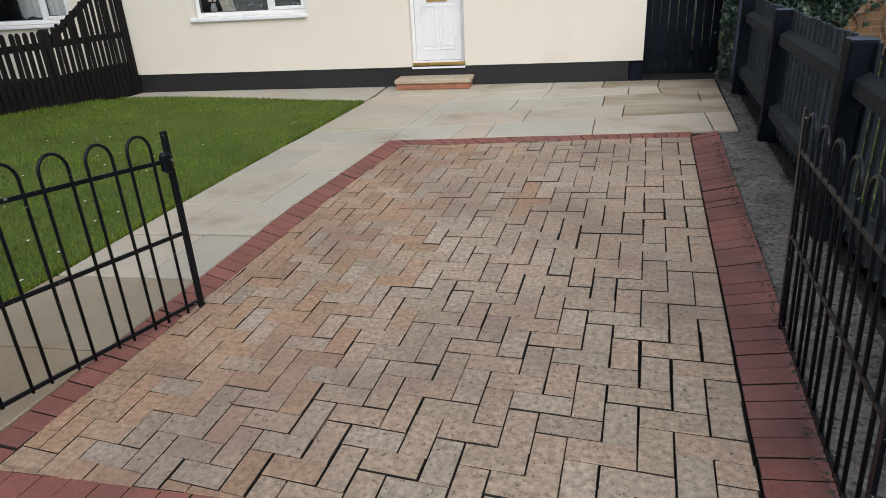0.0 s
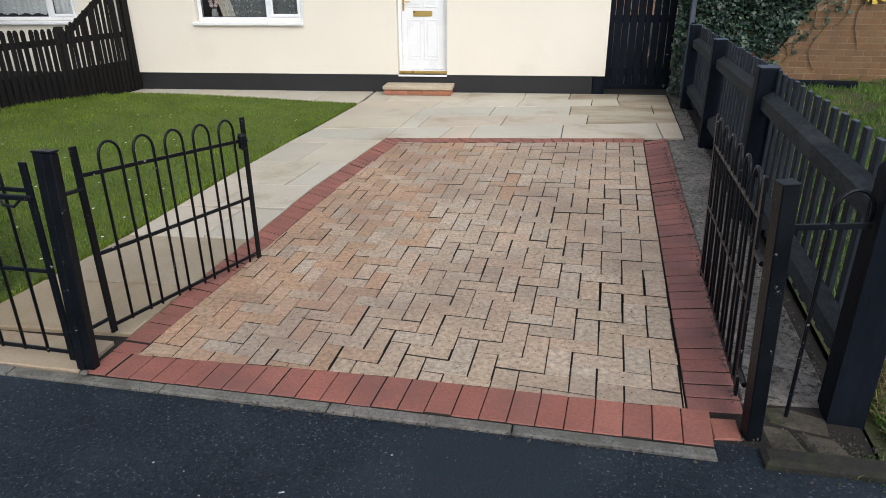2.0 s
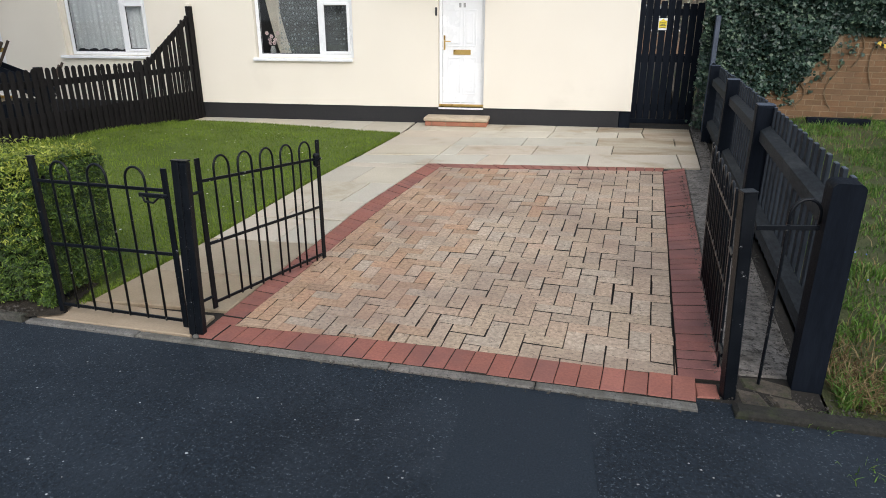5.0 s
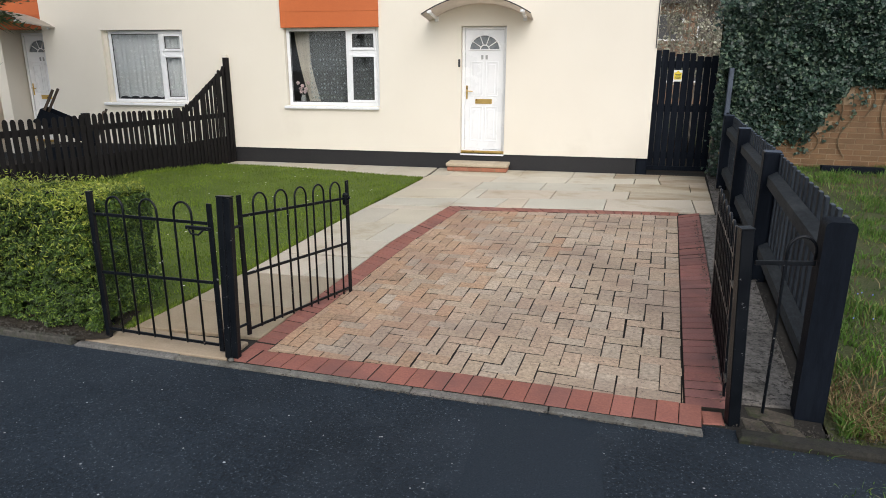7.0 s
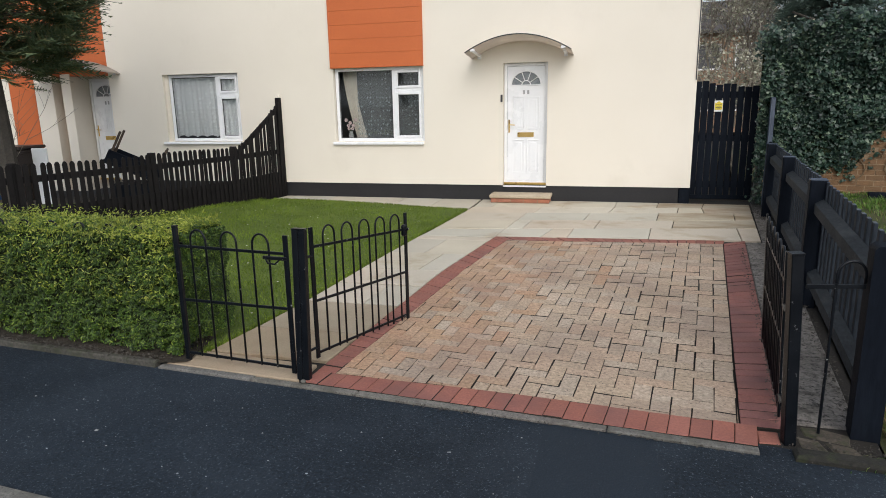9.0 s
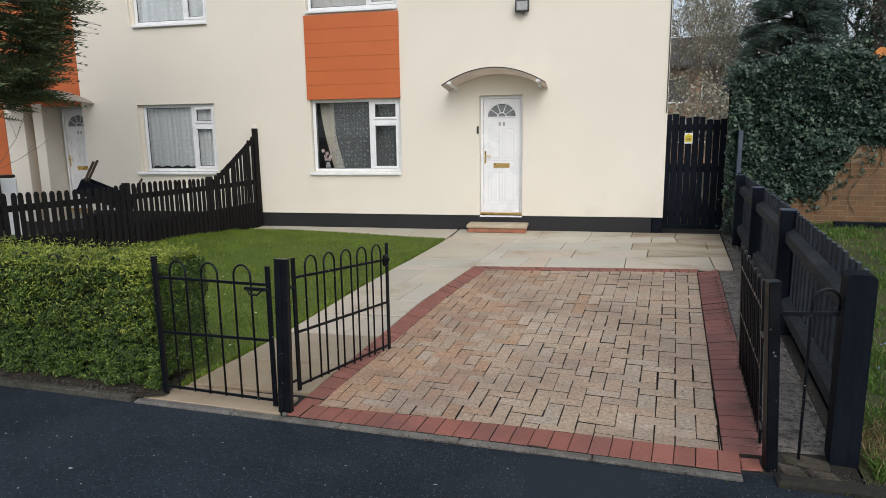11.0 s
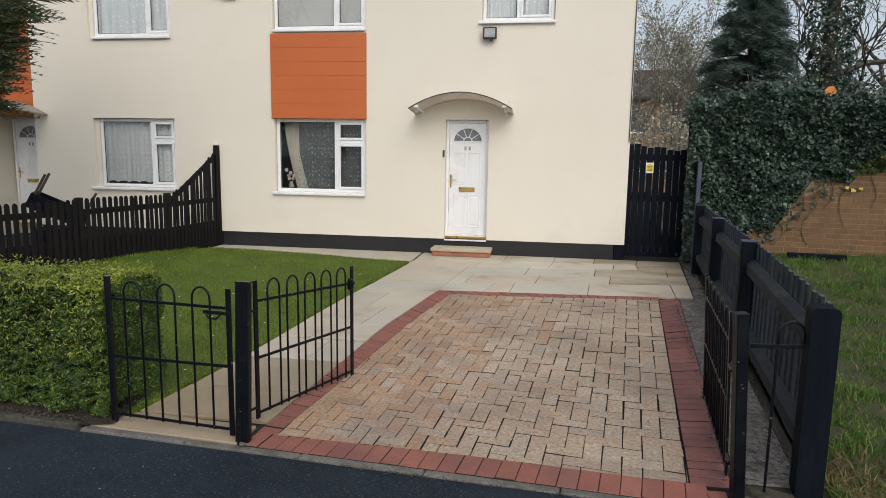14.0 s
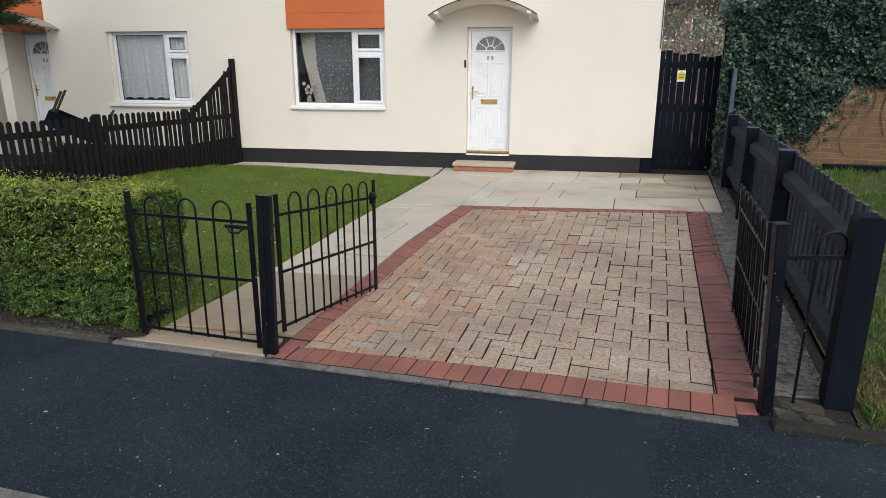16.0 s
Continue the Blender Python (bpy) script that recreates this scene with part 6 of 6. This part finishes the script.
# spruce behind the ivy
def spruce(x, y, h, rad, z_low, n, seed, label):
    t = thing("spruce_tree", x, y, 0, label, "tree")
    bm = bmesh.new()
    trunk(bm, 0, 0, 0, h, 0.16, 0.02, 0.02, seed)
    r = random.Random(seed)
    tiers = []
    z = z_low
    while z < h - 0.3:
        for _ in range(9):
            a = r.uniform(0, 6.283)
            L = rad * (1 - (z - z_low) / (h - z_low)) ** 0.75 * r.uniform(0.65, 1.1) + 0.15
            tiers.append((z + r.uniform(-0.1, 0.1), a, L))
            tube(bm, [(0, 0, z), (0.5 * L * math.cos(a), 0.5 * L * math.sin(a), z + 0.02), (L * math.cos(a), L * math.sin(a), z - 0.05)], 0.022, 4, 0.006)
        z += r.uniform(0.13, 0.21)
    part("trunk", bm, BARK, t)

    def place(q):
        z, a, L = q.choice(tiers)
        k = q.random() ** 0.7
        aa = a + q.gauss(0, 0.14)
        side = q.choice((-1, 1)) * 0.7
        d = (math.cos(a) - side * math.sin(a), math.sin(a) + side * math.cos(a), q.uniform(-0.25, 0.1))
        return (k * L * math.cos(aa), k * L * math.sin(aa), z - 0.05 * k + q.gauss(0, 0.03)), d

    v, f = spray_crown(n, place, 0.34, 6, seed + 1, 0.45, 0.16)
    part("crown", raw_mesh("crown", v, f, CONIFER_LEAF), CONIFER_LEAF, t)
    return t


spruce(6.0, 4.9, 5.5, 1.45, 1.2, 13000, 41, "dark layered spruce behind the garden wall")
spruce(8.9, 8.2, 4.2, 2.2, 0.6, 8000, 43, "low dark evergreen behind the garden wall")
spruce(11.4, 9.0, 4.0, 2.4, 0.6, 5000, 45, "dark evergreen at the back of the plot")


# bare and twiggy trees
def bare_tree(name, x, y, h, spread, seed, depth, label, r0=0.10, leaf=None, n_leaf=0, stems=1, mat=TWIG):
    t = thing(name, x, y, 0, label, "tree")
    r = random.Random(seed)
    bm = bmesh.new()
    ends = []

    def grow(p, d, L, rad, k):
        pts = [p]
        q, dd = p, d
        for _ in range(3):
            dd = (dd + Vector((r.gauss(0, 0.14), r.gauss(0, 0.14), r.gauss(0.03, 0.10)))).normalized()
            q = q + dd * (L / 3)
            pts.append(q)
        tube(bm, pts, rad, 5 if k > 2 else 3, rad * 0.62)
        if k == 0:
            ends.append((q, dd))
            return
        for _ in range(r.choice((2, 3, 3)) if k > 1 else 3):
            nd = (dd + Vector((r.gauss(0, spread), r.gauss(0, spread), r.gauss(0.05, spread * 0.7)))).normalized()
            s = pts[r.choice((2, 3, 3))]
            grow(s, nd, L * r.uniform(0.6, 0.85), rad * 0.6, k - 1)
            if k < 3:
                ends.append((s, nd))

    for s in range(stems):
        a = s * 2.4
        d = Vector((0.28 * math.cos(a) * (stems > 1), 0.28 * math.sin(a) * (stems > 1), 1)).normalized()
        grow(Vector((0.1 * math.cos(a), 0.1 * math.sin(a), -0.05)), d, h * 0.30, r0, depth)
    part("branchwork", bm, mat, t)
    if leaf:
        places = []
        for _ in range(n_leaf):
            p, d = r.choice(ends)
            places.append((p + Vector((r.gauss(0, 0.09), r.gauss(0, 0.09), r.gauss(0, 0.09))), (0, -0.5, 0.5)))
        v, f = leaves(places, 0.055, seed=seed + 2)
        part("leaves", raw_mesh("leaves", v, f, leaf), leaf, t)
    return t


BUD = leafy("dull_small_leaves", (0.17, 0.175, 0.12), (0.38, 0.37, 0.28), 0.6, (0.58, 0.57, 0.46))
bare_tree("twiggy_tree", 4.75, 6.6, 7.2, 0.42, 3, 5, "grey-brown twiggy tree with sparse small leaves", 0.05, BUD, 8500, 5)
bare_tree("twiggy_tree", 4.2, 3.0, 3.8, 0.5, 5, 4, "tangled brown shrub behind the side gate", 0.03, BUD, 3200, 6)
bare_tree("twiggy_tree", 5.3, 8.4, 6.4, 0.45, 12, 5, "grey-brown twiggy tree with sparse small leaves", 0.05, BUD, 6500, 4)
bare_tree("bare_tree", 9.8, 6.4, 8.0, 0.50, 9, 6, "bare winter tree with crooked branches", 0.13, None, 0, 1, BARK)
bare_tree("bare_tree", 8.3, 7.0, 8.0, 0.45, 15, 5, "bare winter tree behind the spruce", 0.10, BUD, 900, 2, BARK)
bare_tree("street_tree", -9.5, -24.0, 15.0, 0.42, 27, 5, "tall bare tree across the road", 0.22, None, 0, 1, BARK)
bare_tree("garden_shrub", -6.35, -3.7, 2.7, 0.5, 19, 3, "leafless thin shrub behind the boundary fence", 0.012, None, 0, 3, TWIG)

# trunk wrapped in ivy, with a sawn limb
it = thing("ivy_clad_tree", 7.45, 4.3, 0, "tree trunk wrapped in dark ivy with a sawn limb", "tree")
bm = bmesh.new()
tp = trunk(bm, 0, 0, 0, 7.5, 0.17, 0.10, 0.10, 6)
tube(bm, [(0, 0, 3.4), (0.7, 0.1, 3.7), (1.5, -0.1, 3.75), (2.4, 0.2, 4.3)], 0.08, 6, 0.03)
tube(bm, [(0, 0, 2.6), (-0.6, -0.2, 2.9), (-1.4, -0.1, 2.9), (-2.3, 0.1, 3.3)], 0.07, 6, 0.02)
part("trunk", bm, BARK, it)
rnd = random.Random(77)
places = []
for _ in range(5200):
    z, a = 0.8 + 4.9 * rnd.random() ** 1.3, rnd.uniform(0, 6.283)
    rad = 0.32 + 0.22 * noise.noise((math.cos(a) * 1.5, z * 1.3, 3)) + 0.15 * rnd.random()
    places.append(((rad * math.cos(a), rad * math.sin(a), z), (math.cos(a), math.sin(a), 0.3)))
for _ in range(3600):
    places.append(((rnd.gauss(0.1, 0.75), rnd.gauss(0, 0.5), 2.5 + rnd.gauss(0, 0.45)), (0, -0.6, 0.5)))
v, f = leaves(places, 0.075, star, 0.6, 8)
part("ivy_foliage", raw_mesh("ivy_foliage", v, f, IVY_LEAF), IVY_LEAF, it)
SAWN = surface("fresh_sawn_wood", (0.62, 0.22, 0.055), (0.74, 0.30, 0.085), 9, 60, 0.8, 0.1, 0.15)
part("sawn_limb", tube(bmesh.new(), [(-0.15, -0.2, 2.97), (-0.28, -0.85, 3.04)], 0.10, 14), SAWN, it, "sawn limb end, bright orange wood")

# ---------------------------------------------------------------- house beyond the trees
fh = thing("distant_house", 10.5, 23, 0, "brown brick house with a dark roof behind trees", "house")
part("wall", pierced(-6.0, -1.6, 0, 4.6, 0, 0.3, [(-5.2, -4.0, 1.0, 2.2), (-5.2, -4.0, 2.9, 4.1), (-3.4, -2.2, 1.0, 2.2), (-3.4, -2.2, 2.9, 4.1)]), FAR_BRICK, fh)
bm = boxed(-6, -5.7, 0.3, 7, 0, 4.6)
box(bm, -1.9, -1.6, 0.3, 7, 0, 4.6)
box(bm, -6, -1.6, 7, 7.3, 0, 4.6)
part("rear_walls", bm, FAR_BRICK, fh)
for x, z in ((-5.2, 1.0), (-5.2, 2.9), (-3.4, 1.0), (-3.4, 2.9)):
    w = part("window", frame_ring(x, x + 1.2, z, z + 1.2, 0.08, 0.15, 0.08), UPVC, fh)
    part("pane", boxed(x + 0.05, x + 1.2, 0.11, 0.12, z + 0.05, z + 1.15), UPVC_SHADE, w)
roof(fh, -6.3, -1.3, 0, 7.3, 4.6, 6.3)

# ---------------------------------------------------------------- neighbour's clutter
def wheelie_bin(x, y, mat, label, turn):
    b = thing("wheelie_bin", x, y, 0, label, "bin", "bins behind the fence", turn=turn)
    bm = bmesh.new()
    lo = [bm.verts.new(v) for v in ((-0.22, -0.25, 0.06), (0.22, -0.25, 0.06), (0.22, 0.25, 0.06), (-0.22, 0.25, 0.06))]
    hi = [bm.verts.new(v) for v in ((-0.28, -0.33, 0.96), (0.28, -0.33, 0.96), (0.28, 0.33, 0.96), (-0.28, 0.33, 0.96))]
    for k in range(4):
        bm.faces.new((lo[k], lo[(k + 1) % 4], hi[(k + 1) % 4], hi[k]))
    bm.faces.new(lo[::-1])
    bm.faces.new(hi)
    bmesh.ops.bevel(bm, geom=bm.edges[:], offset=0.02, segments=1, affect="EDGES")
    part("body", bm, mat, b)
    part("lid", boxed(-0.31, 0.31, -0.37, 0.36, 0.965, 1.02, 0.018), mat, b)
    part("rim", boxed(-0.30, 0.30, -0.35, 0.35, 0.90, 0.955, 0.012), mat, b)
    for s in (-0.24, 0.24):
        part("wheel", tube(bmesh.new(), [(s - 0.025, 0.22, 0.10), (s + 0.025, 0.22, 0.10)], 0.10, 14), DARK_GREY, b)
    part("handle", tube(bmesh.new(), [(-0.22, 0.38, 0.93), (0.22, 0.38, 0.93)], 0.015, 8), mat, b)
    part("emblem", boxed(-0.05, 0.05, -0.325, -0.285, 0.62, 0.72, 0.004), LENS_GREY, b, "small pale emblem")
    return b


wheelie_bin(-9.08, -1.75, BLUE_BIN, "blue plastic wheelie bin behind the fence", 12)
wheelie_bin(-8.42, -1.6, BROWN_BIN, "dark brown plastic wheelie bin behind the fence", 8)
board = thing("white_board", -7.92, -1.6, 0, "pale board standing beside the brown bin", "board")
part("panel", boxed(-0.16, 0.16, -0.02, 0.02, 0.0, 0.98, 0.01), UPVC, board)

table = thing("upturned_table", -5.75, -1.95, 0, "black table upturned with brown legs behind the fence", "table", turn=35)
tilt = pose(0, 0, 0.66, 0, 27, 0)
bm = boxed(-0.42, 0.42, -0.36, 0.36, -0.02, 0.03, 0.01)
box(bm, -0.40, 0.40, -0.34, -0.31, 0.03, 0.20, 0.005)
box(bm, -0.40, 0.40, 0.31, 0.34, 0.03, 0.20, 0.005)
box(bm, -0.40, -0.37, -0.31, 0.31, 0.03, 0.20, 0.005)
box(bm, 0.37, 0.40, -0.31, 0.31, 0.03, 0.20, 0.005)
bmesh.ops.transform(bm, matrix=tilt, verts=bm.verts)
part("tabletop", bm, BLACK_WOOD, table, "black tabletop lying upside down")
for sx in (-0.35, 0.35):
    for sy in (-0.29, 0.29):
        bm = boxed(sx - 0.018, sx + 0.018, sy - 0.018, sy + 0.018, 0.03, 0.52, 0.004)
        bmesh.ops.transform(bm, matrix=tilt, verts=bm.verts)
        part("leg", bm, LEG_WOOD, table, "dark brown wooden leg")
part("support", boxed(-0.30, 0.30, -0.25, 0.25, 0.0, 0.45, 0.01), BLACK_WOOD, table)
